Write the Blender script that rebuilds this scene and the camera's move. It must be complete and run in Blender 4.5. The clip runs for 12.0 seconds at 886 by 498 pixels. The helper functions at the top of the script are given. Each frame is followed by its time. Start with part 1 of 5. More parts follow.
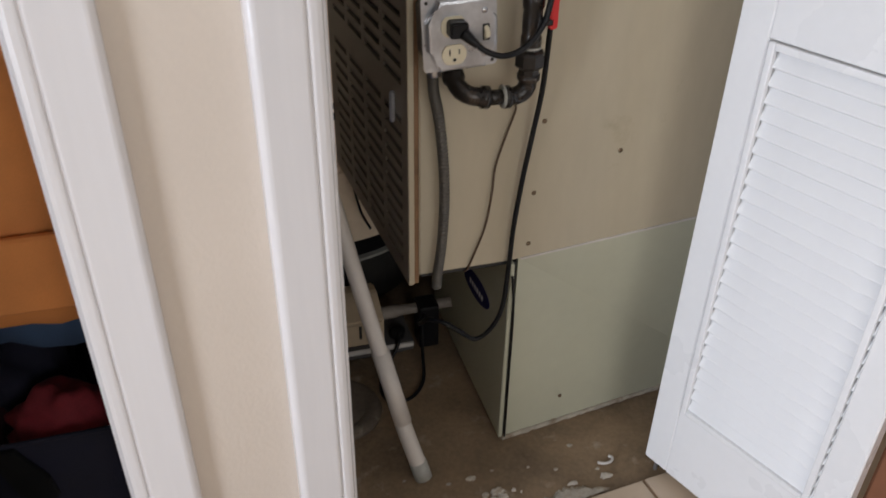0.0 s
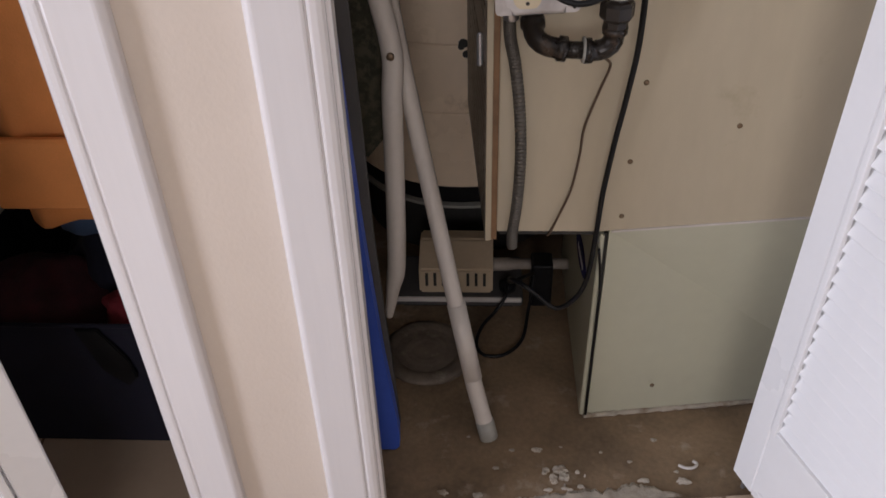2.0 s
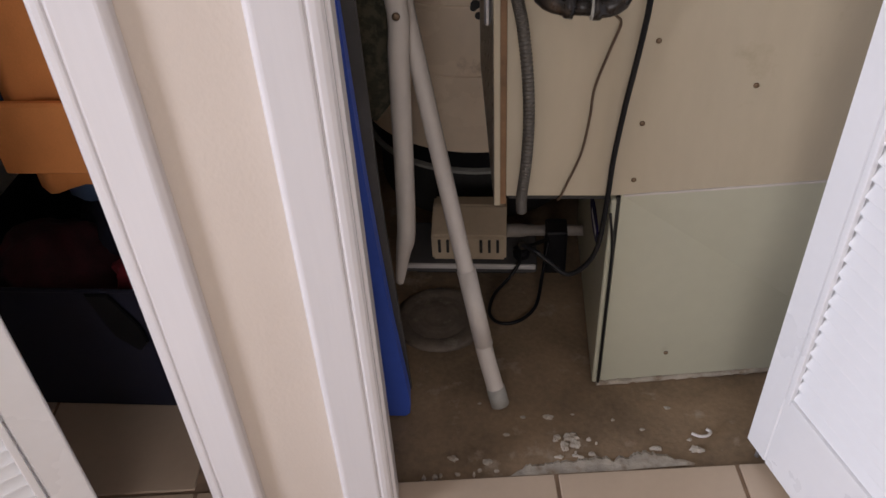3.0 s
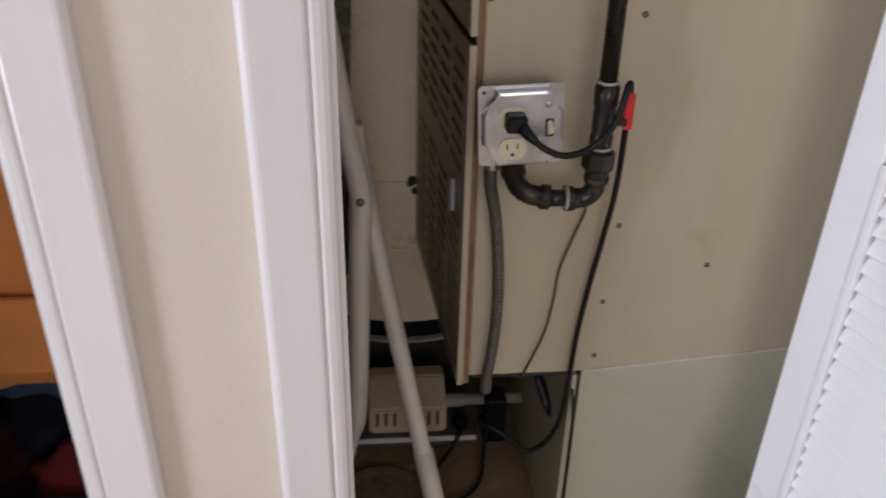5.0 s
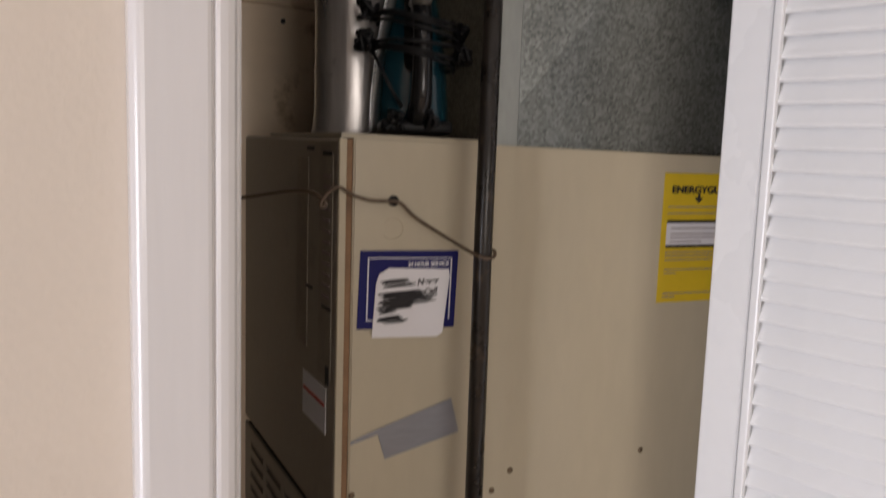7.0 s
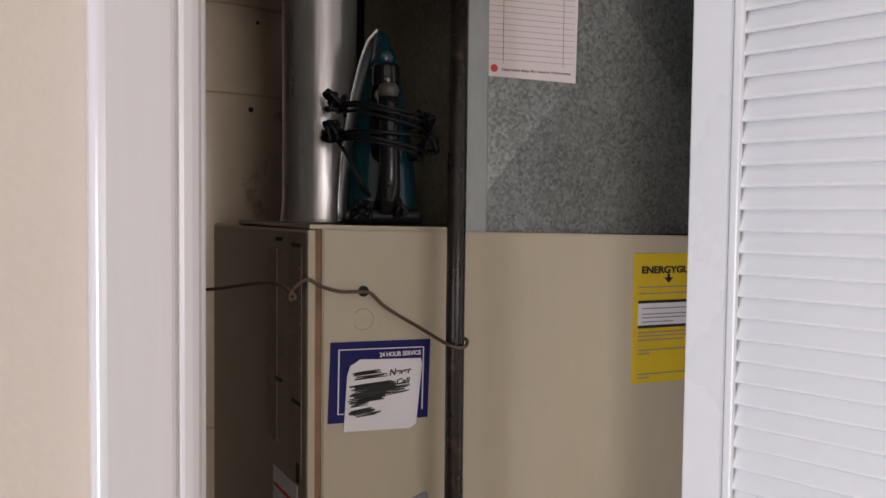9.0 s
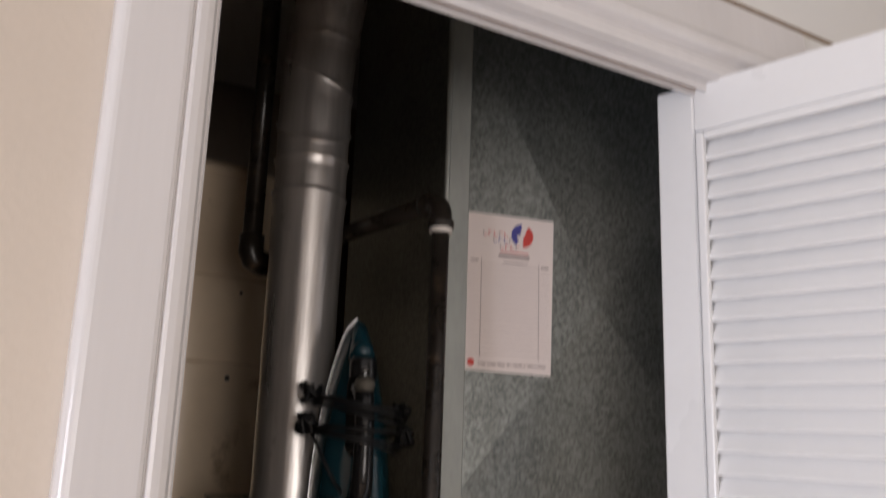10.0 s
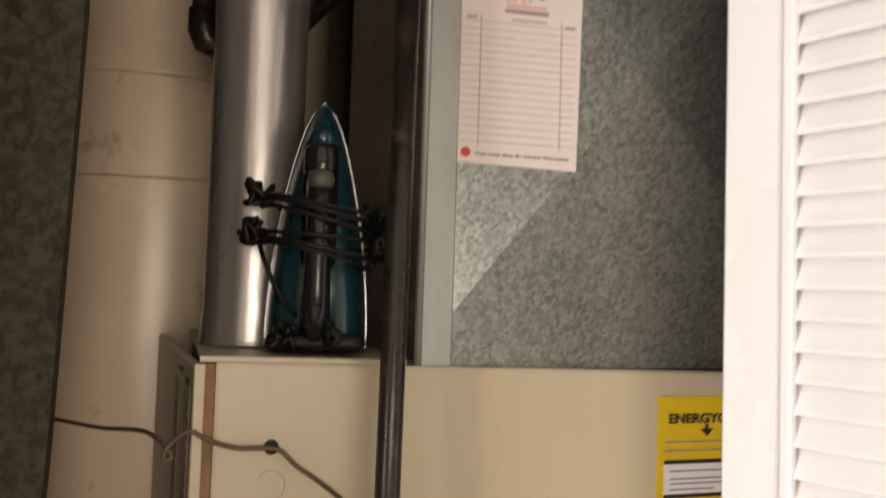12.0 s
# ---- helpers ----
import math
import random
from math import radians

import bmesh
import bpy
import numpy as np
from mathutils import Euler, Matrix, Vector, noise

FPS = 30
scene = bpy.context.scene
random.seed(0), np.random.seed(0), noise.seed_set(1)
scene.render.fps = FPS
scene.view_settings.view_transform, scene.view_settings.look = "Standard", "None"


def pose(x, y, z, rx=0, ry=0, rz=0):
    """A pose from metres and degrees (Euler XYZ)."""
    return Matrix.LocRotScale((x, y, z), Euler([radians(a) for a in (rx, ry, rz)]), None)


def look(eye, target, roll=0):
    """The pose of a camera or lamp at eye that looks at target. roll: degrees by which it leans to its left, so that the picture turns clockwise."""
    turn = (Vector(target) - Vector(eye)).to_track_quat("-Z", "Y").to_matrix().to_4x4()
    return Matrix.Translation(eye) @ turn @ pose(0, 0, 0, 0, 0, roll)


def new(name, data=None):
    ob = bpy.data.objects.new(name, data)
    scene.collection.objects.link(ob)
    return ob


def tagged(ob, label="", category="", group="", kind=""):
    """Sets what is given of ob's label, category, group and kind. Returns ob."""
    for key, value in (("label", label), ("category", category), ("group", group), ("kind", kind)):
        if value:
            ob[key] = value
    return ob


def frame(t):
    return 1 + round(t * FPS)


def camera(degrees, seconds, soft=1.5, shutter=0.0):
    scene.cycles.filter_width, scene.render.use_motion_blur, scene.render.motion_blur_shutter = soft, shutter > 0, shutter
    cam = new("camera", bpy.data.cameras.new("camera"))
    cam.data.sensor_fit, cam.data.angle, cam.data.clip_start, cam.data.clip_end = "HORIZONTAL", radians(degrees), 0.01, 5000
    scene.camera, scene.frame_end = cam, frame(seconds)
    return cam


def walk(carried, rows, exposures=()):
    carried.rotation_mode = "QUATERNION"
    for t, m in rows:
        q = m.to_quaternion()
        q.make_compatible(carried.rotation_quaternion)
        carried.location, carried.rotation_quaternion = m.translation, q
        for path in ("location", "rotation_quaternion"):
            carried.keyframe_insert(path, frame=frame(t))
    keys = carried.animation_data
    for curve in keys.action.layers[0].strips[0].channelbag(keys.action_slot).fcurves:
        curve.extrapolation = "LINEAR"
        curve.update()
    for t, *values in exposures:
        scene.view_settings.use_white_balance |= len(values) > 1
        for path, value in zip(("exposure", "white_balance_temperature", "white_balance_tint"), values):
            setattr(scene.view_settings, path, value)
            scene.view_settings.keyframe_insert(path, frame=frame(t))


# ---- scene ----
cam = camera(57.1, 12.0, soft=1.5, shutter=0.5)
PATH = [
    (0, (0.038, -0.102, 1.217), (0.522, 1.504, 0.127), 1.0),
    (0.5, (0.093, -0.088, 1.221), (0.584, 1.539, 0.168), 0.1),
    (1, (0.183, -0.077, 1.207), (0.615, 1.553, 0.132), 0.6),
    (1.5, (0.256, -0.079, 1.205), (0.296, 1.56, 0.06), 0.2),
    (2, (0.304, -0.067, 1.198), (0.206, 1.523, -0.011), -1.7),
    (2.5, (0.319, -0.051, 1.183), (0.18, 1.502, -0.07), -2.4),
    (2.7, (0.33, -0.057, 1.178), (0.173, 1.483, -0.087), -3.0),
    (4.3, (0.298, -0.051, 1.208), (0.151, 1.584, 0.065), -3.6),
    (4.5, (0.279, -0.049, 1.212), (0.137, 1.63, 0.136), -3.3),
    (5, (0.185, -0.007, 1.221), (0.352, 1.728, 0.239), 1.5),
    (5.5, (0.054, 0.034, 1.229), (0.599, 1.705, 0.276), 2.7),
    (6, (0.036, 0.045, 1.301), (0.744, 1.786, 0.619), 3.6),
    (6.5, (0.058, 0.046, 1.384), (0.795, 1.857, 0.96), 2.9),
    (7, (0.065, 0.05, 1.443), (0.807, 1.89, 1.188), 1.9),
    (7.2, (0.074, 0.051, 1.463), (0.817, 1.895, 1.249), 1.8),
    (8.8, (0.068, 0.057, 1.473), (0.873, 1.886, 1.386), 0.6),
    (9, (0.071, 0.058, 1.466), (0.876, 1.887, 1.381), 0.6),
    (9.5, (0.069, 0.059, 1.51), (0.89, 1.881, 1.602), 1.6),
    (10, (0.066, 0.047, 1.564), (0.89, 1.816, 2.003), 1.9),
    (10.5, (0.06, 0.049, 1.571), (0.883, 1.765, 2.183), 2.1),
    (11, (0.082, 0.094, 1.534), (0.923, 1.839, 2.034), 1.9),
    (11.5, (0.183, 0.185, 1.518), (1.002, 1.986, 1.822), 1.8),
    (12, (0.288, 0.246, 1.512), (0.909, 2.144, 1.626), 1.8),
]
walk(cam, [(t, look(eye, target, roll)) for t, eye, target, roll in PATH],
     exposures=((0.0, -0.12, 6250, 11), (1.0, -0.15, 6250, 13), (1.5, -0.25, 6300, 18), (2.5, -0.07, 6300, 19), (4.5, -0.13, 6350, 19), (5.0, -0.15, 6200, 15), (5.5, -0.4, 6050, 10), (6.0, -0.4, 6500, 15), (6.5, -0.23, 6700, 16), (7.0, -0.2, 6700, 16), (9.5, -0.15, 6350, 16), (10.7, -0.1, 7250, 16), (11.0, 0.1, 7350, 16), (11.5, 0.12, 7500, 16), (12.0, 0.45, 7700, 15)))

# ---- world and light ----
world = bpy.data.worlds.new("world")
scene.world = world
world.use_nodes = True
sky = world.node_tree.nodes.new("ShaderNodeTexSky")
sky.sky_type, sky.sun_disc = "NISHITA", False
sky.sun_elevation, sky.sun_rotation = radians(40), radians(-70)
world.node_tree.links.new(sky.outputs[0], world.node_tree.nodes["Background"].inputs[0])
world.node_tree.nodes["Background"].inputs[1].default_value = 0.1


def window_light(name, m, w, h, watts, colour):
    data = bpy.data.lights.new(name, "AREA")
    data.shape, data.size, data.size_y = "RECTANGLE", w, h
    data.energy, data.color = watts, colour
    ob = new(name, data)
    ob.matrix_world = m
    return ob


# daylight in the window left of the closet front; the light behind is added, its source unseen
window_light("window_light_left", look((-1.74, -0.46, 0.90), (0.6, 0.35, 0.72)), 0.72, 1.40, 45, (0.86, 0.91, 1.0))
window_light("window_light_back", look((0.42, -2.34, 1.42), (0.40, 0.9, 1.45)), 1.15, 1.0, 20, (1.0, 0.96, 0.90))

# ---- materials ----


def mat(name, colour, rough=0.6, metal=0.0, vary=0.12, scale=6.0, fine=90.0, bump=0.05, stain=None, stain_at=0.62, stain_scale=3.0, coat=0.0, spec=0.5, stretch=(1, 1, 1), spread=0.0):
    """A painted, cloth, stone or metal surface with broad and fine variation, relief and stains of another colour."""
    m = bpy.data.materials.new(name)
    m.use_nodes = True
    n, l = m.node_tree.nodes, m.node_tree.links
    b = n["Principled BSDF"]
    b.inputs["Metallic"].default_value = metal
    b.inputs["Coat Weight"].default_value = coat
    b.inputs["Specular IOR Level"].default_value = spec
    co = n.new("ShaderNodeTexCoord")
    mp = n.new("ShaderNodeMapping")
    mp.inputs["Scale"].default_value = stretch
    l.new(co.outputs["Object"], mp.inputs["Vector"])
    big, small = n.new("ShaderNodeTexNoise"), n.new("ShaderNodeTexNoise")
    for node, s, d in ((big, scale, 5), (small, fine, 3)):
        node.inputs["Scale"].default_value, node.inputs["Detail"].default_value = s, d
        l.new(mp.outputs[0], node.inputs["Vector"])
    mix = n.new("ShaderNodeMath")
    mix.operation = "MULTIPLY_ADD"
    mix.inputs[1].default_value = 0.35
    l.new(small.outputs[0], mix.inputs[0])
    l.new(big.outputs[0], mix.inputs[2])
    ramp = n.new("ShaderNodeValToRGB")
    e = ramp.color_ramp.elements
    e[0].position, e[1].position = 0.4, 0.95
    e[0].color = (*[c * (1 - vary) for c in colour], 1)
    e[1].color = (*[min(1, c * (1 + vary)) for c in colour], 1)
    l.new(mix.outputs[0], ramp.inputs[0])
    out = ramp.outputs[0]
    if spread:
        info = n.new("ShaderNodeObjectInfo")
        hue = n.new("ShaderNodeHueSaturation")
        rng = n.new("ShaderNodeMapRange")
        rng.inputs["To Min"].default_value, rng.inputs["To Max"].default_value = 1 - spread, 1 + spread
        l.new(info.outputs["Random"], rng.inputs["Value"])
        l.new(rng.outputs[0], hue.inputs["Value"])
        l.new(out, hue.inputs["Color"])
        out = hue.outputs[0]
    if stain:
        st = n.new("ShaderNodeTexNoise")
        st.inputs["Scale"].default_value, st.inputs["Detail"].default_value, st.inputs["Roughness"].default_value = stain_scale, 7, 0.65
        l.new(co.outputs["Object"], st.inputs["Vector"])
        sr = n.new("ShaderNodeValToRGB")
        sr.color_ramp.elements[0].position, sr.color_ramp.elements[1].position = stain_at, stain_at + 0.13
        l.new(st.outputs[0], sr.inputs[0])
        mx = n.new("ShaderNodeMix")
        mx.data_type = "RGBA"
        l.new(sr.outputs[0], mx.inputs["Factor"])
        l.new(out, mx.inputs["A"])
        mx.inputs["B"].default_value = (*stain, 1)
        out = mx.outputs["Result"]
    l.new(out, b.inputs["Base Color"])
    rr = n.new("ShaderNodeMapRange")
    rr.inputs["To Min"].default_value, rr.inputs["To Max"].default_value = max(0.03, rough - 0.1), min(1, rough + 0.1)
    l.new(big.outputs[0], rr.inputs["Value"])
    l.new(rr.outputs[0], b.inputs["Roughness"])
    if bump:
        bp = n.new("ShaderNodeBump")
        bp.inputs["Strength"].default_value, bp.inputs["Distance"].default_value = bump * 4, 0.002
        l.new(mix.outputs[0], bp.inputs["Height"])
        l.new(bp.outputs[0], b.inputs["Normal"])
    return m


WHITE = mat("white_gloss_paint", (0.73, 0.705, 0.70), 0.22, vary=0.05, scale=9, fine=150, bump=0.06, stain=(0.55, 0.50, 0.45), stain_at=0.70, stain_scale=14, stretch=(1, 1, 0.06))
DOORWHITE = mat("white_door_paint", (0.86, 0.86, 0.865), 0.29, vary=0.03, scale=5, fine=70, bump=0.04, stain=(0.66, 0.62, 0.57), stain_at=0.76, stain_scale=12)
WALL = mat("beige_wall_paint", (0.66, 0.575, 0.49), 0.5, vary=0.045, scale=4, fine=190, bump=0.13, stain=(0.58, 0.49, 0.40), stain_at=0.62, stain_scale=5, stretch=(1, 1, 0.75))
ROOMWALL = mat("off_white_wall_paint", (0.72, 0.68, 0.62), 0.7, vary=0.04, scale=3, fine=200, bump=0.1)
CEIL = mat("white_ceiling_paint", (0.78, 0.77, 0.75), 0.8, vary=0.03, scale=3, fine=220, bump=0.15)
# bare plaster, its colour lowered to deepen the shade inside the furnace closet
DRYWALL = mat("shade_darkened_plaster", (0.30, 0.25, 0.20), 0.85, vary=0.2, scale=3, fine=90, bump=0.2, stain=(0.22, 0.17, 0.12), stain_at=0.6)
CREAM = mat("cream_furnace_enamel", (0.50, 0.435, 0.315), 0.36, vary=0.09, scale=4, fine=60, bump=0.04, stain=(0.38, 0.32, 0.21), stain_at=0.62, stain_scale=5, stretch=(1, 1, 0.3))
# the front doors' cream, a little over half as bright as the cabinet's
CREAMD = mat("darker_cream_enamel", (0.28, 0.24, 0.19), 0.36, vary=0.15, scale=5, fine=60, bump=0.05, stain=(0.16, 0.13, 0.10), stain_at=0.57, stain_scale=6)
FADED = mat("faded_brown_paper", (0.30, 0.262, 0.205), 0.6, vary=0.2, scale=30, fine=120, bump=0.05)
SAGE = mat("pale_green_enamel", (0.52, 0.515, 0.39), 0.4, vary=0.06, scale=3, fine=40, bump=0.03, stain=(0.38, 0.36, 0.27), stain_at=0.66, stain_scale=5)
RUST = mat("rusty_seam", (0.25, 0.14, 0.07), 0.7, vary=0.3, scale=20, fine=120, bump=0.2)
# near-black that paints the shade in gaps, holes, slots and under parts
DARKIN = mat("recess_shade_black", (0.03, 0.028, 0.025), 0.7, vary=0.3, scale=10)
SCREW = mat("brown_screw_steel", (0.20, 0.14, 0.09), 0.45, 0.7, vary=0.2, scale=60)
BLACKIRON = mat("black_iron_pipe", (0.018, 0.014, 0.011), 0.29, 0.0, vary=0.3, scale=25, fine=150, bump=0.1, stain=(0.070, 0.046, 0.030), stain_at=0.57, stain_scale=24, spec=0.4)
STEEL = mat("galvanised_cover_steel", (0.60, 0.615, 0.65), 0.31, 0.85, vary=0.22, scale=22, fine=140, bump=0.06, stain=(0.30, 0.29, 0.28), stain_at=0.62, stain_scale=30)
CHROME = mat("bright_steel", (0.58, 0.58, 0.60), 0.27, 1.0, vary=0.05)
IVORY = mat("ivory_plastic", (0.74, 0.66, 0.48), 0.4, vary=0.05, scale=30)
GLOSSBLACK = mat("glossy_black_plastic", (0.010, 0.010, 0.011), 0.2, vary=0.2, scale=30, spec=0.5)
BLACKPL = mat("black_plastic", (0.008, 0.008, 0.009), 0.42, vary=0.2, scale=30, spec=0.25)
GREYFLEX = mat("grey_flexible_conduit", (0.10, 0.09, 0.075), 0.5, 0.2, vary=0.2, scale=40)
RED = mat("red_enamel_handle", (0.62, 0.03, 0.03), 0.35, vary=0.1, scale=20)
BROWNWIRE = mat("brown_thermostat_wire", (0.105, 0.068, 0.042), 0.55, vary=0.15, scale=50)
CONCRETE = mat("stained_concrete", (0.225, 0.155, 0.092), 0.75, vary=0.45, scale=6, fine=110, bump=0.3, stain=(0.40, 0.33, 0.25), stain_at=0.57, stain_scale=9)
MORTAR = mat("dried_mortar", (0.43, 0.38, 0.31), 0.9, vary=0.3, scale=30, fine=200, bump=0.4, stain=(0.25, 0.19, 0.13), stain_at=0.52, stain_scale=25)
TILE = mat("beige_ceramic_tile", (0.48, 0.375, 0.275), 0.35, vary=0.08, scale=6, fine=60, bump=0.03, spread=0.06)
GROUT = mat("brown_grout", (0.26, 0.18, 0.12), 0.9, vary=0.2, scale=40, bump=0.2)
TUBE = mat("off_white_enamel_tube", (0.60, 0.55, 0.49), 0.45, vary=0.08, scale=8, fine=70, bump=0.03, stain=(0.40, 0.34, 0.28), stain_at=0.66, stain_scale=12)
CAP = mat("grey_rubber", (0.36, 0.35, 0.31), 0.7, vary=0.15, scale=40)
BLUE = mat("blue_plastic_board", (0.05, 0.11, 0.50), 0.45, vary=0.1, scale=6)
GREYBOARD = mat("dark_grey_board", (0.085, 0.08, 0.078), 0.7, vary=0.2, scale=9)
COVER = mat("dark_mottled_cotton", (0.055, 0.051, 0.032), 0.9, vary=0.4, scale=40, fine=300, bump=0.2, stain=(0.105, 0.094, 0.06), stain_at=0.45, stain_scale=60)
JACKET = mat("off_white_tank_jacket", (0.90, 0.73, 0.54), 0.26, vary=0.08, scale=4, fine=40, bump=0.03, stain=(0.38, 0.25, 0.13), stain_at=0.595, stain_scale=7)
PUMPCASE = mat("yellowed_plastic", (0.52, 0.41, 0.28), 0.5, vary=0.12, scale=10)
PVC = mat("white_pvc", (0.62, 0.58, 0.54), 0.4, vary=0.1, scale=15)
ORANGE = mat("orange_canvas", (0.72, 0.27, 0.075), 0.85, vary=0.12, scale=12, fine=400, bump=0.15)
NAVY = mat("navy_cloth", (0.009, 0.009, 0.022), 0.9, vary=0.3, scale=12, fine=300, bump=0.2)
DENIM = mat("blue_denim", (0.05, 0.09, 0.17), 0.9, vary=0.2, scale=15, fine=400, bump=0.2)
PINKISH = mat("pale_knit", (0.52, 0.36, 0.29), 0.9, vary=0.15, scale=14, fine=300, bump=0.2)
MAROON = mat("maroon_cloth", (0.05, 0.010, 0.014), 0.9, vary=0.5, scale=24, fine=300, bump=0.2)
REDCLOTH = mat("red_cloth", (0.19, 0.014, 0.022), 0.9, vary=0.35, scale=14, fine=300, bump=0.2)
PAPER = mat("white_paper", (0.78, 0.70, 0.68), 0.7, vary=0.03, scale=8)
STICKER = mat("white_sticker", (0.80, 0.78, 0.80), 0.5, vary=0.03, scale=20)
LABELBLUE = mat("dark_blue_label", (0.016, 0.016, 0.115), 0.5, vary=0.06, scale=20, spec=0.15)
YELLOW = mat("yellow_label", (0.72, 0.50, 0.02), 0.5, vary=0.08, scale=15)
INK = mat("black_ink", (0.02, 0.018, 0.02), 0.6, vary=0.1)
GREYINK = mat("grey_ink", (0.30, 0.24, 0.24), 0.7, vary=0.1)
REDINK = mat("red_ink", (0.60, 0.06, 0.05), 0.6, vary=0.1)
BLUEINK = mat("blue_ink", (0.06, 0.06, 0.28), 0.6, vary=0.1)
TAPE = mat("grey_duct_tape", (0.27, 0.27, 0.29), 0.4, 0.2, vary=0.08, scale=40, stretch=(1, 1, 6))
TEAL = mat("teal_plastic", (0.006, 0.040, 0.056), 0.24, vary=0.1, scale=10, coat=0.3)
DRAIN = mat("worn_brown_iron", (0.135, 0.105, 0.078), 0.7, vary=0.4, scale=14, fine=120, bump=0.3, stain=(0.26, 0.22, 0.17), stain_at=0.58, stain_scale=16)
# white pipe plastic, darkened for the shade under the furnace
SHADEDPVC = mat("shaded_plastic_pipe", (0.28, 0.24, 0.20), 0.6, vary=0.25, scale=18, fine=120, bump=0.05)
# box steel with the shadow behind the cover put into its colour
BOXSTEEL = mat("shade_darkened_box_steel", (0.20, 0.19, 0.175), 0.5, 0.6, vary=0.25, scale=20, fine=120, bump=0.06)
BROWNWOOD = mat("red_brown_wood", (0.19, 0.075, 0.035), 0.5, vary=0.25, scale=10, stretch=(1, 1, 0.1))


def galvanised(name, colour, rough, scale):
    """Zinc spangle: small cells of slightly different grey and gloss under broad, cloudy weathering."""
    m = bpy.data.materials.new(name)
    m.use_nodes = True
    n, l = m.node_tree.nodes, m.node_tree.links
    b = n["Principled BSDF"]
    b.inputs["Metallic"].default_value = 0.8
    co = n.new("ShaderNodeTexCoord")
    vo, no, cl = n.new("ShaderNodeTexVoronoi"), n.new("ShaderNodeTexNoise"), n.new("ShaderNodeTexNoise")
    vo.inputs["Scale"].default_value = scale
    no.inputs["Scale"].default_value, no.inputs["Detail"].default_value, no.inputs["Roughness"].default_value = scale * 0.45, 8, 0.7
    cl.inputs["Scale"].default_value, cl.inputs["Detail"].default_value = 9, 5
    for node in (vo, no, cl):
        l.new(co.outputs["Object"], node.inputs["Vector"])
    bw = n.new("ShaderNodeRGBToBW")
    l.new(vo.outputs["Color"], bw.inputs[0])
    add = None
    for src, w in ((bw.outputs[0], 0.30), (no.outputs[0], 0.44), (cl.outputs[0], 0.26)):
        ma = n.new("ShaderNodeMath")
        ma.operation = "MULTIPLY_ADD"
        l.new(src, ma.inputs[0])
        ma.inputs[1].default_value = w
        ma.inputs[2].default_value = 0.0
        if add:
            l.new(add.outputs[0], ma.inputs[2])
        add = ma
    rp = n.new("ShaderNodeValToRGB")
    rp.color_ramp.elements[0].position, rp.color_ramp.elements[1].position = 0.36, 0.64
    rp.color_ramp.elements[0].color = (*[c * 0.62 for c in colour], 1)
    rp.color_ramp.elements[1].color = (*[min(1, c * 1.32) for c in colour], 1)
    l.new(add.outputs[0], rp.inputs[0])
    l.new(rp.outputs[0], b.inputs["Base Color"])
    rr = n.new("ShaderNodeMapRange")
    rr.inputs["To Min"].default_value, rr.inputs["To Max"].default_value = rough - 0.06, rough + 0.10
    l.new(add.outputs[0], rr.inputs["Value"])
    l.new(rr.outputs[0], b.inputs["Roughness"])
    return m


ZINC = galvanised("galvanised_duct_steel", (0.215, 0.232, 0.226), 0.36, 250)
PALEZINC = mat("pale_corner_steel", (0.33, 0.35, 0.335), 0.45, 0.5, vary=0.14, scale=20, fine=170, bump=0.06, stretch=(1, 1, 0.3))
FLUEZINC = mat("galvanised_flue_steel", (0.55, 0.525, 0.51), 0.31, 0.78, vary=0.30, scale=34, fine=110, bump=0.10, stretch=(1, 1, 0.10), stain=(0.30, 0.28, 0.26), stain_at=0.63, stain_scale=22)

# ---- mesh helpers ----


def part(name, bm, material, parent=None, label="", smooth=False):
    """One bmesh as one mesh object under a thing or a part."""
    me = bpy.data.meshes.new(name)
    bmesh.ops.recalc_face_normals(bm, faces=bm.faces)
    bm.to_mesh(me)
    bm.free()
    me.materials.append(material)
    if smooth:
        for p in me.polygons:
            p.use_smooth = True
    ob = new(name, me)
    if parent is not None:
        ob.parent = parent
    if label:
        ob["label"] = label
    return ob


def empty(name, label, category, group="", kind="", m=None):
    ob = tagged(new(name), label, category, group, kind)
    if m is not None:
        ob.matrix_world = m
    return ob


def box(lo, hi, bevel=0.0, bm=None, m=None, seg=1):
    bm = bm or bmesh.new()
    c = [(a + b) / 2 for a, b in zip(lo, hi)]
    s = [abs(b - a) for a, b in zip(lo, hi)]
    mm = Matrix.Translation(c) @ Matrix.Diagonal((*s, 1))
    r = bmesh.ops.create_cube(bm, size=1, matrix=mm)
    vs = r["verts"]
    if bevel:
        es = list({e for v in vs for e in v.link_edges})
        rb = bmesh.ops.bevel(bm, geom=es, offset=bevel, segments=seg, affect="EDGES", profile=0.6)
        vs = list({v for v in rb["verts"]} | {v for v in vs if v.is_valid})
    if m is not None:
        bmesh.ops.transform(bm, matrix=m, verts=vs)
    return bm


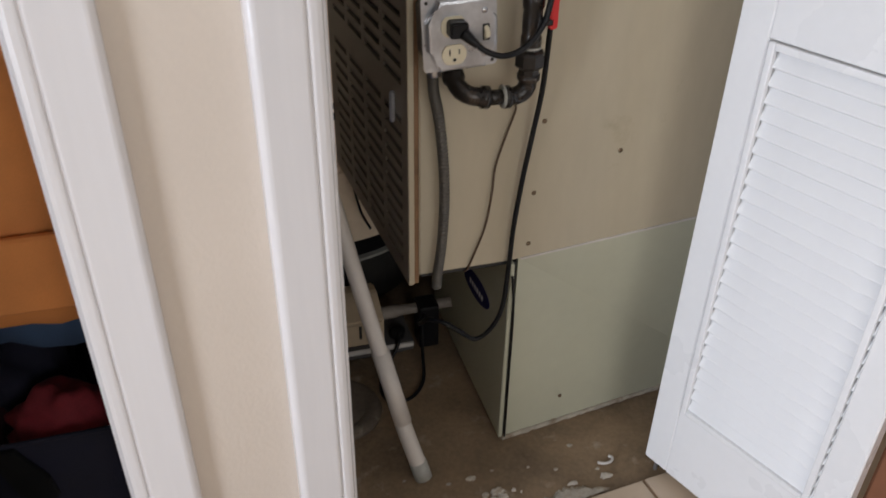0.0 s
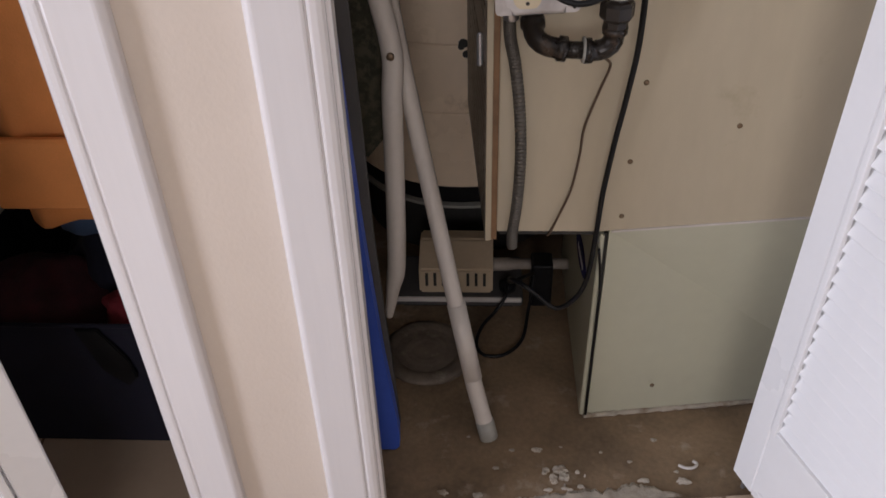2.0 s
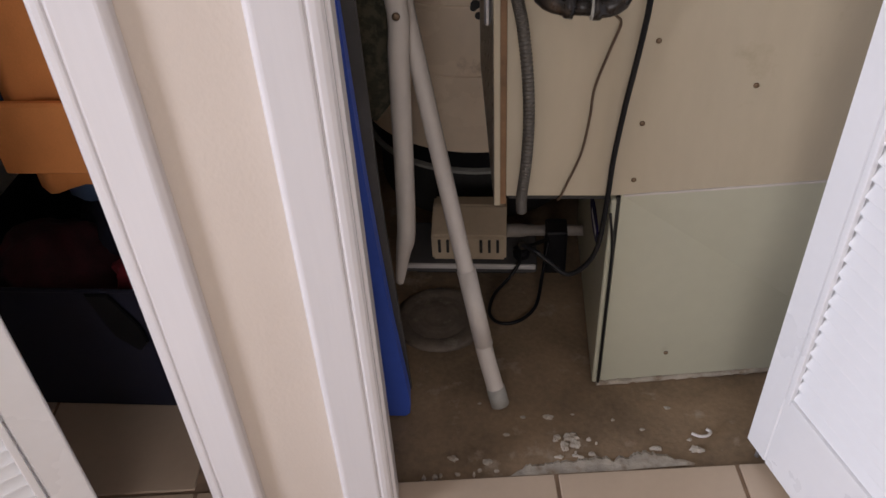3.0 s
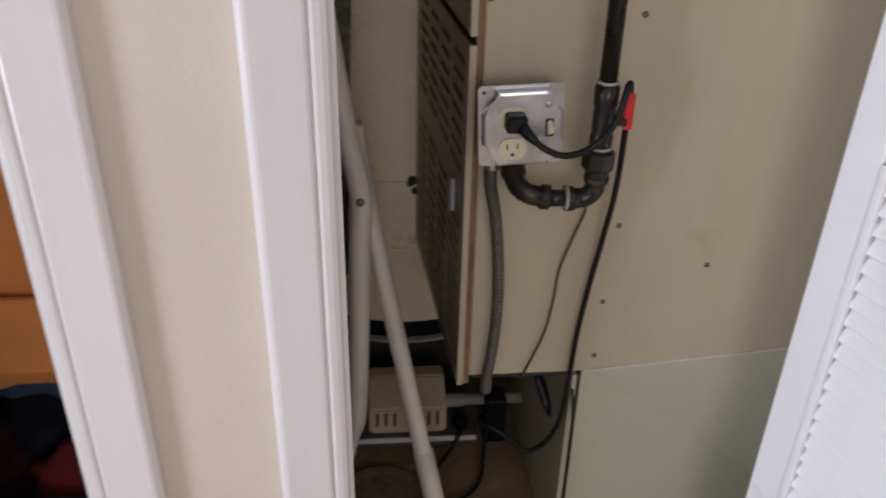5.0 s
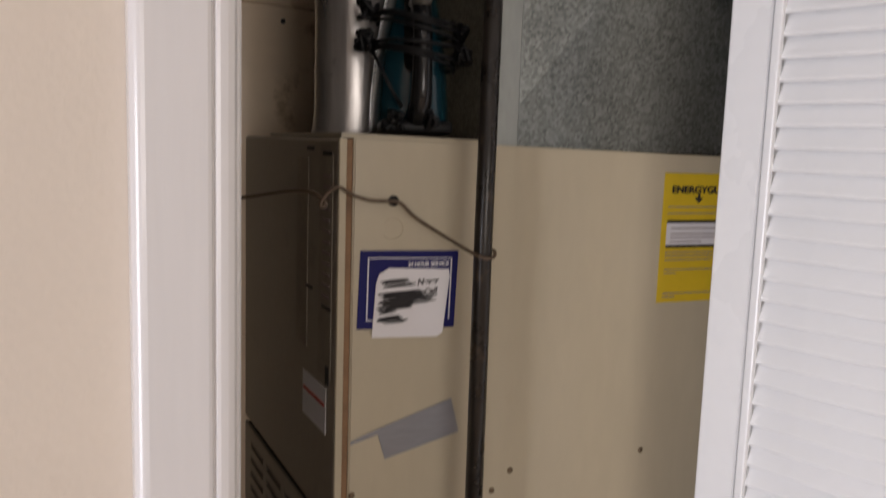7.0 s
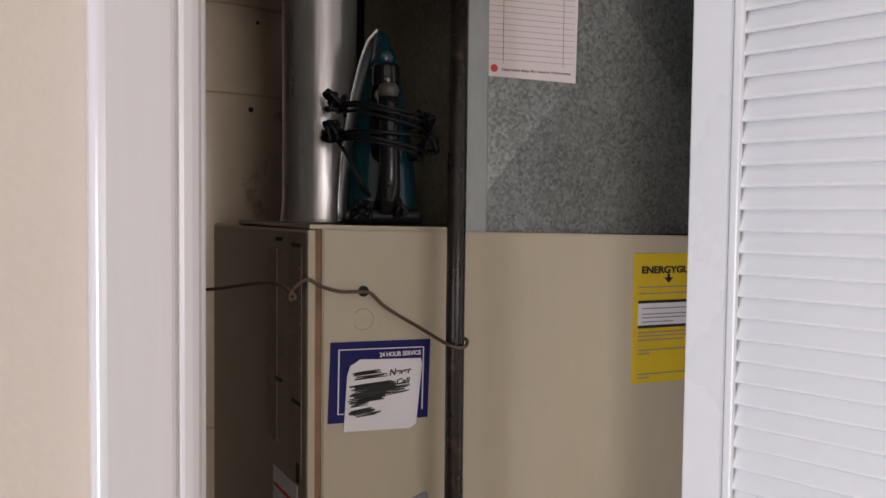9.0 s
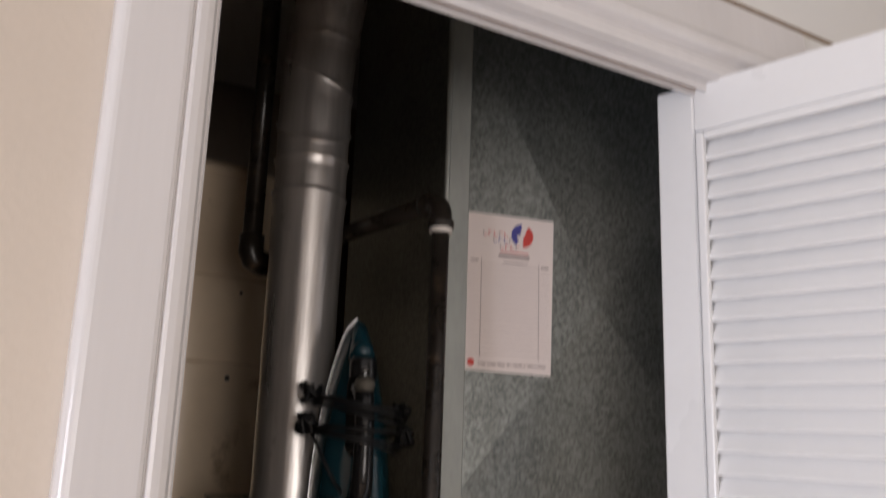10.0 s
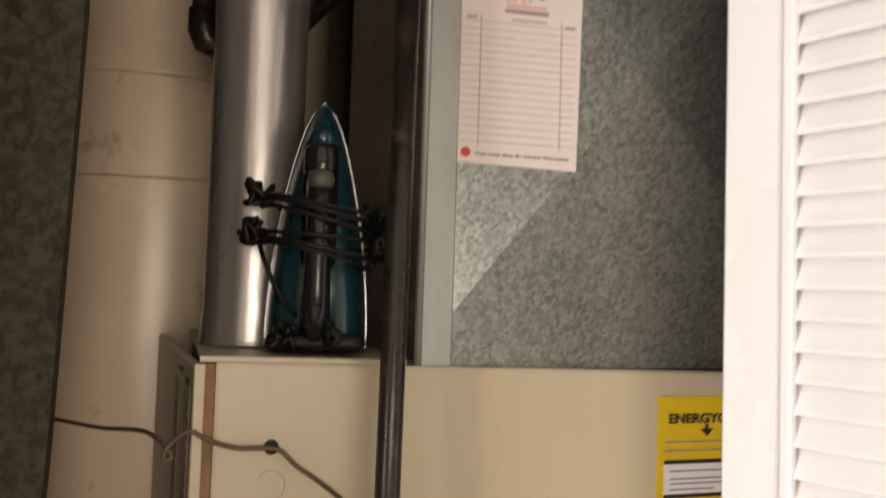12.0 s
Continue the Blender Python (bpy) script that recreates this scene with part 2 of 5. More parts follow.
def prism(points, axis, lo, hi, bm=None, bevel=0.0):
    """A polygon of 2D points pushed along an axis from lo to hi."""
    bm = bm or bmesh.new()

    def place(u, v, w):
        return {"x": (w, u, v), "y": (u, w, v), "z": (u, v, w)}[axis]
    a = [bm.verts.new(place(u, v, lo)) for u, v in points]
    b = [bm.verts.new(place(u, v, hi)) for u, v in points]
    fs = [bm.faces.new(a), bm.faces.new(b[::-1])]
    for i in range(len(a)):
        j = (i + 1) % len(a)
        fs.append(bm.faces.new((a[i], b[i], b[j], a[j])))
    if bevel:
        es = [e for f in fs[:2] for e in f.edges]
        bmesh.ops.bevel(bm, geom=es, offset=bevel, segments=2, affect="EDGES")
    return bm


def spline(pts, steps=8):
    pts = [Vector(p) for p in pts]
    out = []
    for i in range(len(pts) - 1):
        p0, p1, p2, p3 = pts[max(i - 1, 0)], pts[i], pts[i + 1], pts[min(i + 2, len(pts) - 1)]
        for k in range(steps):
            t = k / steps
            out.append(0.5 * (2 * p1 + (p2 - p0) * t + (2 * p0 - 5 * p1 + 4 * p2 - p3) * t * t + (3 * p1 - p0 - 3 * p2 + p3) * t ** 3))
    return out + [pts[-1]]


def tube(pts, radius, sides=10, bm=None, steps=0, cap=True):
    """A round tube along points; radius is a number or a function of the place along it, 0 to 1."""
    bm = bm or bmesh.new()
    pts = spline(pts, steps) if steps else [Vector(p) for p in pts]
    n = len(pts)
    rings, up = [], None
    for i, p in enumerate(pts):
        d = (pts[min(i + 1, n - 1)] - pts[max(i - 1, 0)]).normalized()
        if up is None:
            up = d.orthogonal().normalized()
        up = (up - d * up.dot(d)).normalized()
        side = d.cross(up)
        r = radius(i / (n - 1)) if callable(radius) else radius
        rings.append([bm.verts.new(p + (up * math.cos(a) + side * math.sin(a)) * r) for a in (math.tau * k / sides for k in range(sides))])
    for a, b in zip(rings, rings[1:]):
        for k in range(sides):
            bm.faces.new((a[k], a[(k + 1) % sides], b[(k + 1) % sides], b[k]))
    if cap:
        bm.faces.new(rings[0][::-1])
        bm.faces.new(rings[-1])
    return bm


def lathe(profile, sides=32, bm=None, m=None):
    """Turns (radius, height) points round the z axis."""
    bm = bm or bmesh.new()
    rings = [[bm.verts.new((r * math.cos(a), r * math.sin(a), z)) for a in (math.tau * k / sides for k in range(sides))] for r, z in profile]
    for a, b in zip(rings, rings[1:]):
        for k in range(sides):
            bm.faces.new((a[k], a[(k + 1) % sides], b[(k + 1) % sides], b[k]))
    bm.faces.new(rings[0][::-1])
    bm.faces.new(rings[-1])
    if m is not None:
        bmesh.ops.transform(bm, matrix=m, verts=bm.verts)
    return bm


def lettering(name, body, size, m, material, parent, width=0.0, bold=0.03):
    """Words in the built-in font, as a thin mesh."""
    cu = bpy.data.curves.new(name, "FONT")
    cu.body, cu.size, cu.extrude, cu.align_x, cu.offset = body, size, 0.0002, "LEFT", size * bold
    tmp = bpy.data.objects.new(name, cu)
    scene.collection.objects.link(tmp)
    dg = bpy.context.evaluated_depsgraph_get()
    me = bpy.data.meshes.new_from_object(tmp.evaluated_get(dg))
    bpy.data.objects.remove(tmp)
    if width:
        xs = [v.co.x for v in me.vertices]
        k = width / (max(xs) - min(xs))
        for v in me.vertices:
            v.co.x *= k
    me.transform(m)
    me.materials.clear()
    me.materials.append(material)
    ob = new(name, me)
    ob.parent = parent
    return ob


FACE = pose(0, 0, 0, 90, 0, 0)  # a sheet that faces the room

# ---- the closet front: a thin wall with two openings ----
# the wall turns a little against the furnace; its own axes: x along it, y into the closets
WM = pose(0.153, 0.72, 0, 0, 0, 5.7)


def wall(name, lo, hi, material, label, bevel=0.0, m=WM):
    ob = part(name, box(lo, hi, bevel), material)
    ob.matrix_world = m
    return tagged(ob, label, "wall", kind="structure")


LX0, LX1 = -0.985, -0.292   # opening of the clothes closet
RX0, RX1 = 0.0, 0.78       # opening of the furnace closet
HEAD = 2.004
wall("wall_front_pier", (LX1, -0.022, 0), (RX0 - 0.018, 0.012, 2.44), WALL, "beige painted wall strip between the two closets")
wall("wall_front_left", (-1.95, -0.022, 0), (LX0, 0.012, 2.44), WALL, "beige painted wall beside the clothes closet")
wall("wall_front_right", (RX1 + 0.018, -0.022, 0), (2.2, 0.012, HEAD + 0.018), WALL, "beige painted wall beside the furnace closet")
wall("wall_front_header", (RX0 - 0.018, -0.022, HEAD + 0.018), (2.2, 0.012, 2.44), CEIL, "off-white painted wall over the furnace closet")
wall("wall_front_header_left", (LX0, -0.022, HEAD + 0.018), (LX1, 0.012, 2.44), ROOMWALL, "off-white painted wall over the clothes closet")


def casing(name, x0, x1, z1, inner, label):
    """An upright moulded casing; inner: the side on which the opening lies."""
    w = x1 - x0
    prof = [(0, -0.0215), (0, -0.0335)] + [(0.010 - 0.010 * math.cos(radians(a)), -0.0335 - 0.0095 * math.sin(radians(a))) for a in (12, 24, 36, 48, 60, 72, 90)]
    prof += [(w * 0.70, -0.0385), (w * 0.735, -0.0375), (w * 0.75, -0.0350), (w * 0.765, -0.0345), (w * 0.785, -0.0370), (w * 0.82, -0.0375), (w - 0.008, -0.0365), (w - 0.003, -0.0345), (w, -0.030), (w, -0.0215)]
    pts = [(x0 + u, v) if inner > 0 else (x1 - u, v) for u, v in prof]
    ob = part(name, prism(pts, "z", 0.0, z1), WHITE)
    ob.matrix_world = WM
    return tagged(ob, label, "trim", kind="structure")


casing("trim_casing_furnace", -0.083, -0.005, HEAD + 0.085, 1, "white gloss painted moulded door casing with dents")
casing("trim_casing_clothes", LX1 + 0.003, LX1 + 0.083, HEAD + 0.085, -1, "white gloss painted moulded door casing with scuffs")
casing("trim_casing_right", RX1 + 0.005, RX1 + 0.083, HEAD + 0.085, -1, "white gloss painted moulded door casing")


def head_casing(x0, x1):
    w, z = 0.110, HEAD + 0.002
    prof = [(-0.0215, 0), (-0.029, 0), (-0.031, 0.003), (-0.032, 0.014), (-0.029, 0.017), (-0.029, 0.020), (-0.038, 0.023)]
    prof += [(-0.038 - 0.006 * math.sin(radians(a)), 0.033 - 0.010 * math.cos(radians(a))) for a in (30, 60, 90, 120, 150)]
    prof += [(-0.037, 0.045), (-0.036, 0.048), (-0.029, w - 0.004), (-0.0265, w - 0.001), (-0.0215, w)]
    ob = part("trim_head_casing", prism([(a, z + b) for a, b in prof], "x", x0, x1), WHITE)
    ob.matrix_world = WM
    return tagged(ob, "white painted moulded casing over the furnace closet", "trim", kind="structure")


head_casing(-0.004, RX1 + 0.004)
# thin brown tube in place of the shadow line above the head casing
shadow_line = part("trim_caulk_line", tube([(-0.004, -0.0225, HEAD + 0.1165), (RX1 + 0.12, -0.0225, HEAD + 0.1165)], 0.0032, 8), GROUT)
shadow_line.matrix_world = WM
tagged(shadow_line, "brown line painting the shadow over the white head casing", "trim", kind="structure")
# jamb linings with a stop, and the folding door's track
for nm, lo, hi in (("trim_jamb_left", (-0.018, -0.024, 0), (0.0, 0.016, HEAD)), ("trim_jamb_right", (RX1, -0.024, 0), (RX1 + 0.018, 0.016, HEAD)), ("trim_jamb_head", (-0.018, -0.024, HEAD), (RX1 + 0.018, 0.016, HEAD + 0.018)), ("trim_jamb_clothes", (LX1, -0.024, 0), (LX1 + 0.004, 0.014, HEAD))):
    ob = part(nm, box(lo, hi, 0.002), WHITE)
    ob.matrix_world = WM
    tagged(ob, "white gloss painted door jamb lining", "trim", kind="structure")
track = empty("door_track", "dusty steel folding door track under the white head jamb", "track", m=WM)
part("rail_front", box((0.004, -0.006, HEAD - 0.010), (RX1 - 0.004, -0.003, HEAD - 0.0005)), WHITE, track)
part("rail_back", box((0.004, 0.009, HEAD - 0.012), (RX1 - 0.004, 0.012, HEAD - 0.0005)), WHITE, track)
part("channel", box((0.004, -0.003, HEAD - 0.004), (RX1 - 0.004, 0.009, HEAD - 0.0005)), RUST, track, "brown shaded channel")

# ---- the room's shell and the closets' shell ----


def slab(name, lo, hi, material, label, category="wall"):
    return tagged(part(name, box(lo, hi), material), label, category, kind="structure")


slab("ceiling", (-1.9, -2.5, 2.44), (2.4, 2.3, 2.5), CEIL, "white painted ceiling", "ceiling")
slab("wall_west_low", (-1.9, -2.5, 0), (-1.8, 0.52, 0.15), ROOMWALL, "off-white painted room wall under the window")
slab("wall_west_high", (-1.9, -2.5, 1.65), (-1.8, 0.52, 2.44), ROOMWALL, "off-white painted room wall over the window")
slab("wall_west_south", (-1.9, -2.5, 0.15), (-1.8, -0.86, 1.65), ROOMWALL, "off-white painted room wall beside the window")
slab("wall_west_north", (-1.9, -0.06, 0.15), (-1.8, 0.52, 1.65), ROOMWALL, "off-white painted room wall beside the window")
slab("wall_east", (2.3, -2.5, 0), (2.4, 0.93, 2.44), ROOMWALL, "off-white painted room wall")
slab("wall_south_low", (-1.8, -2.5, 0), (2.3, -2.4, 0.90), ROOMWALL, "off-white painted room wall under the window")
slab("wall_south_high", (-1.8, -2.5, 1.94), (2.3, -2.4, 2.44), ROOMWALL, "off-white painted room wall over the window")
slab("wall_south_west", (-1.8, -2.5, 0.90), (-0.18, -2.4, 1.94), ROOMWALL, "off-white painted room wall beside the window")
slab("wall_south_east", (1.02, -2.5, 0.90), (2.3, -2.4, 1.94), ROOMWALL, "off-white painted room wall beside the window")
# these plaster walls carry some of the closet's shade in their colour
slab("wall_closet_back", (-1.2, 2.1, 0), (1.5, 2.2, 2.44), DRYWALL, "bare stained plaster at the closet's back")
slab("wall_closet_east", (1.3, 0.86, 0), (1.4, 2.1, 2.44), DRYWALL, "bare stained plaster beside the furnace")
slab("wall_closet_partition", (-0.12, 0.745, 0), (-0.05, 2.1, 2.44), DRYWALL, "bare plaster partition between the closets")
slab("wall_clothes_back", (-1.2, 1.5, 0), (-0.12, 1.56, 2.44), ROOMWALL, "off-white wall behind the clothes")
slab("wall_clothes_west", (-1.26, 0.6, 0), (-1.2, 2.1, 2.44), ROOMWALL, "off-white wall beside the clothes")


def window_frame(name, lo, hi, axis):
    """A plain window frame with a mullion, set in a wall's opening."""
    th = empty(name, "white painted window frame", "window", kind="structure")
    a0, a1 = (lo[1], hi[1]) if axis == "x" else (lo[0], hi[0])

    def bar(n, s0, s1, z0, z1):
        p0 = (lo[0], s0, z0) if axis == "x" else (s0, lo[1], z0)
        p1 = (hi[0], s1, z1) if axis == "x" else (s1, hi[1], z1)
        part(n, box(p0, p1, 0.004), WHITE, th)
    bar("frame_sill", a0, a1, lo[2], lo[2] + 0.05)
    bar("frame_head", a0, a1, hi[2] - 0.05, hi[2])
    bar("frame_side", a0, a0 + 0.05, lo[2] + 0.05, hi[2] - 0.05)
    bar("frame_side", a1 - 0.05, a1, lo[2] + 0.05, hi[2] - 0.05)


window_frame("window_1", (-1.88, -0.86, 0.15), (-1.83, -0.06, 1.65), "x")
# unseen frame, made up to go round the added back light
window_frame("window_2", (-0.18, -2.48, 0.90), (1.02, -2.43, 1.94), "y")

# ---- floors ----


def concrete_floor():
    """The closet's slab, a little uneven."""
    bm = bmesh.new()
    nx, ny = 70, 70
    grid = [[bm.verts.new((-0.05 + 1.35 * i / nx, 0.70 + 1.4 * j / ny, 0.0)) for j in range(ny + 1)] for i in range(nx + 1)]
    for i in range(nx):
        for j in range(ny):
            bm.faces.new((grid[i][j], grid[i + 1][j], grid[i + 1][j + 1], grid[i][j + 1]))
    for v in bm.verts:
        v.co.z = -0.004 + 0.004 * noise.noise(v.co * 7) + 0.0015 * noise.noise(v.co * 31)
    return bm


tagged(part("floor_concrete", concrete_floor(), CONCRETE, smooth=True), "brown stained bare concrete floor of the furnace closet", "floor", kind="structure")
slab("floor_slab", (-2.2, -2.6, -0.12), (2.6, 2.3, -0.03), CONCRETE, "concrete slab under the floors", "floor")


def smear(name, spots, label, seed):
    """Thin ragged-edged films of mortar, feathered to the floor."""
    rng = random.Random(seed)
    bm = bmesh.new()
    for x, y, rx, ry in spots:
        off = Vector((rng.uniform(0, 50), 0, 0))
        rings = []
        for k, f in enumerate((0.15, 0.55, 0.85, 1.0)):
            ring = []
            for i in range(28):
                a = math.tau * i / 28
                d = Vector((math.cos(a), math.sin(a), 0))
                r = f * (1 + 0.45 * noise.noise(d * 1.7 + off) + 0.25 * noise.noise(d * 5 + off) + 0.22 * noise.noise(d * 13 + off))
                ring.append(bm.verts.new((x + d.x * rx * r, y + d.y * ry * r, (0.0017, 0.0015, 0.0006, -0.004)[k] + 0.0010 * noise.noise(d * 3 * f + off))))
            rings.append(ring)
        bm.faces.new(rings[0])
        for p, q in zip(rings, rings[1:]):
            for i in range(28):
                bm.faces.new((p[i], p[(i + 1) % 28], q[(i + 1) % 28], q[i]))
    return tagged(part(name, bm, MORTAR), label, "mortar", kind="stuff")


rng = random.Random(21)
SPOTS = [(rng.uniform(0.40, 0.50), rng.uniform(0.815, 0.87), rng.uniform(0.002, 0.006), rng.uniform(0.001, 0.004)) for _ in range(12)]
SPOTS += [(0.444, 0.861, 0.014, 0.009), (0.452, 0.846, 0.010, 0.008), (0.432, 0.842, 0.008, 0.010), (0.237, 0.808, 0.008, 0.006), (0.405, 0.905, 0.010, 0.004), (0.66, 0.842, 0.012, 0.006), (0.59, 0.842, 0.010, 0.004)]
SPOTS += [(0.19 + 0.0095 * k, 0.768 + 0.0012 * k + rng.uniform(-0.003, 0.004), rng.uniform(0.002, 0.005), rng.uniform(0.002, 0.006)) for k in (0, 2, 3, 6, 9, 10, 13)]
smear("mortar_film", SPOTS, "ragged pale mortar film left along the tile edge", 3)


def mortar_strip():
    """The thin pale bed of mortar left along the tile edge, with a ragged far edge."""
    bm = bmesh.new()
    rows = []
    for k in range(161):
        t = k / 160
        x = 0.335 + 0.315 * t
        near = 0.767 + 0.13 * (x - 0.34)
        w = 0.034 + 0.014 * noise.noise(Vector((x * 22, 2, 0))) + 0.010 * noise.noise(Vector((x * 75, 5, 0))) + 0.005 * noise.noise(Vector((x * 230, 9, 0)))
        w = max(0.004, w * min(1, 7 * t + 0.2, 6 * (1 - t) + 0.15))
        rows.append([bm.verts.new((x, near + w * f, h + 0.0008 * noise.noise(Vector((x * 60, f * 3, 1))))) for f, h in ((0, 0.0022), (0.35, 0.0024), (0.75, 0.0014), (1, -0.004))])
    for p, q in zip(rows, rows[1:]):
        for i in range(3):
            bm.faces.new((p[i], q[i], q[i + 1], p[i + 1]))
    return bm


tagged(part("mortar_bed", mortar_strip(), MORTAR), "thin pale mortar bed left beside the tile edge", "mortar", kind="stuff")
part_base = tube([(0.497 + 0.0085 * k, 0.986 + 0.00115 * k + 0.003 * noise.noise(Vector((k * 0.7, 0, 0))), 0.001) for k in range(60)], lambda t: 0.005 + 0.003 * noise.noise(Vector((t * 40, 3, 0))), 8)
tagged(part("mortar_fillet", part_base, MORTAR), "crumbly pale mortar along the furnace base", "mortar", kind="stuff")


def debris(name, x, y, r, label, seed):
    rng = random.Random(seed)
    bm = bmesh.new()
    bmesh.ops.create_icosphere(bm, subdivisions=1, radius=r)
    for v in bm.verts:
        v.co = Vector((v.co.x * rng.uniform(0.8, 1.8), v.co.y * rng.uniform(0.6, 1.3), v.co.z * 0.4))
    ob = part(name, bm, MORTAR)
    ob.location = (x, y, r * 0.25)
    return tagged(ob, label, "debris")


for k, (x, y, r) in enumerate(((0.36, 0.90, 0.004), (0.33, 0.86, 0.005), (0.30, 0.80, 0.008), (0.42, 0.86, 0.004), (0.45, 0.91, 0.003), (0.52, 0.90, 0.003), (0.57, 0.88, 0.004), (0.62, 0.93, 0.005), (0.65, 0.86, 0.004), (0.28, 0.93, 0.003))):
    debris("plaster_chip", x, y, r, "small pale plaster chip on the concrete floor", k)
hook = part("plastic_hook", tube([(0.655, 0.872, 0.004), (0.668, 0.866, 0.004), (0.682, 0.868, 0.004), (0.688, 0.876, 0.004), (0.682, 0.882, 0.004)], 0.0028, 8, steps=5), PVC, smooth=True)
tagged(hook, "small white bent plastic bit on the concrete floor", "debris")

# ---- the furnace ----
FY = 0.988                 # its side that faces the room
furnace = empty("furnace", "old cream enamelled gas furnace with grey louvred door", "furnace")


def seam(x):
    """The sloping seam between the upper and lower side panels."""
    return 0.434 + 0.095 * (x - 0.5)


part("cabinet", prism([(0.326, 0.431), (0.49, 0.4335), (1.06, seam(1.06)), (1.06, 1.436), (0.326, 1.447)], "y", FY, 1.475, bevel=0.002), CREAM, furnace)
part("cabinet_top", prism([(0.312, 1.4475), (0.50, 1.4445), (0.50, 1.4495), (0.312, 1.4525)], "y", FY + 0.006, 1.475), CREAM, furnace)
part("corner_seam", box((0.3165, FY + 0.003, 0.414), (0.3255, 1.47, 1.446)), RUST, furnace, "rust-brown seam behind the front doors")


def blower_cabinet():
    """The lower cabinet: its foot stands a little back from its top."""
    bm = bmesh.new()
    lo, hi = 0.5045, 1.06
    top = [bm.verts.new(p) for p in ((lo, FY + 0.002, seam(lo) - 0.001), (hi, FY + 0.002, seam(hi) - 0.001), (hi, 1.475, seam(hi) - 0.001), (lo, 1.475, seam(lo) - 0.001))]
    foot = [bm.verts.new(p) for p in ((lo, FY + 0.002, 0), (hi, FY + 0.075, 0), (hi, 1.475, 0), (lo, 1.475, 0))]
    bm.faces.new(top)
    bm.faces.new(foot[::-1])
    for i in range(4):
        bm.faces.new((top[i], top[(i + 1) % 4], foot[(i + 1) % 4], foot[i]))
    return bm


part("blower_cabinet", blower_cabinet(), SAGE, furnace, "pale green lower side panel")
part("seam_strip", prism([(0.508, seam(0.508) - 0.002), (1.06, seam(1.06) - 0.002), (1.06, seam(1.06) + 0.001), (0.508, seam(0.508) + 0.001)], "y", FY - 0.0025, FY + 0.001), PVC, furnace, "bright folded seam between side panels")
part("base_panel", box((0.489, FY - 0.003, 0.004), (0.4975, 1.465, 0.426), 0.002), SAGE, furnace, "pale green lower front panel")
# near-black fillers: shade of the gap and of the underside, put in as colour
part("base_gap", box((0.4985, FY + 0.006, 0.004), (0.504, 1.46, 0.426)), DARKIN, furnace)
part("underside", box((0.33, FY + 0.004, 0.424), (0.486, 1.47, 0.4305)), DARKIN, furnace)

DM = Matrix.Translation((0.307, FY, 0)) @ pose(0, 0, 0, 0, 0, 4.4)  # the doors stand a trifle out of square


def front(name, lo, hi, material, parent, label="", bevel=0.002):
    ob = part(name, box(lo, hi, bevel), material, parent, label)
    ob.matrix_local = DM
    return ob


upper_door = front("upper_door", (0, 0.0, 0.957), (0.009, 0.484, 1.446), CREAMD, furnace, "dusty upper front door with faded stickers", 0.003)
front("door_edge", (0.0, -0.0045, 0.958), (0.0095, -0.0005, 1.4465), CREAM, furnace, "clean cream edge of the upper door", 0.001)
front("door_edge", (0.0, -0.0045, 0.416), (0.0095, -0.0005, 0.947), CREAM, furnace, "clean cream edge of the lower door", 0.001)
lower_door = empty("lower_door", "", "")
lower_door.parent = furnace
lower_door.matrix_local = DM
for key in list(lower_door.keys()):
    del lower_door[key]
ROWS_LOW = [0.444 + 0.0252 * k for k in range(11)]
ROWS_HIGH = [0.760 + 0.0252 * k for k in range(7)]
COLS = [0.028 + 0.108 * k for k in range(4)]


def louvred_sheet():
    """The lower door's sheet, pierced by rows of slots, in one piece."""
    ys = [0.0] + [v for c in COLS for v in (c, c + 0.088)] + [0.484]
    zs = [0.416] + [v for z in ROWS_LOW + ROWS_HIGH for v in (z, z + 0.0135)] + [0.947]
    bm = bmesh.new()
    grid = [[bm.verts.new((0, y, z)) for z in zs] for y in ys]
    for i in range(len(ys) - 1):
        for j in range(len(zs) - 1):
            if not (i % 2 and j % 2):
                bm.faces.new((grid[i][j], grid[i + 1][j], grid[i + 1][j + 1], grid[i][j + 1]))
    out = bmesh.ops.extrude_face_region(bm, geom=bm.faces[:])
    bmesh.ops.translate(bm, vec=(0.004, 0, 0), verts=[g for g in out["geom"] if isinstance(g, bmesh.types.BMVert)])
    return bm


sheet = part("sheet", louvred_sheet(), CREAMD, lower_door, "darker cream slotted sheet")
# black sheet that paints the shade behind the slots
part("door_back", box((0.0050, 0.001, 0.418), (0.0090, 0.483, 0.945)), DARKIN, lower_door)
lou = None
for c in COLS:
    for z in ROWS_LOW + ROWS_HIGH:
        if lou is None:
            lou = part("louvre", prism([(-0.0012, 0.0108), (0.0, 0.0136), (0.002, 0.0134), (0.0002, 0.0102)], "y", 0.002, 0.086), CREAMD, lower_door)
            o = lou
        else:
            o = new("louvre", lou.data)
            o.parent = lower_door
        o.location = (0, c, z)
pull = part("pull", box((-0.010, 0.052, 0.690), (-0.0005, 0.060, 0.742), 0.003), STEEL, lower_door, "bright steel finger pull")

for x, z in ((0.671, 0.622), (0.522, 0.562), (0.520, 0.463), (0.616, 0.085), (0.551, 1.010), (0.760, 1.015), (0.331, 1.004), (0.525, 0.985), (0.53, 0.69)):
    s = part("screw", lathe([(0.0042, 0), (0.0042, 0.0012), (0.003, 0.0026), (0.0012, 0.0028)], 10, m=pose(x, FY + 0.0005, z, 90)), SCREW, furnace, smooth=True)
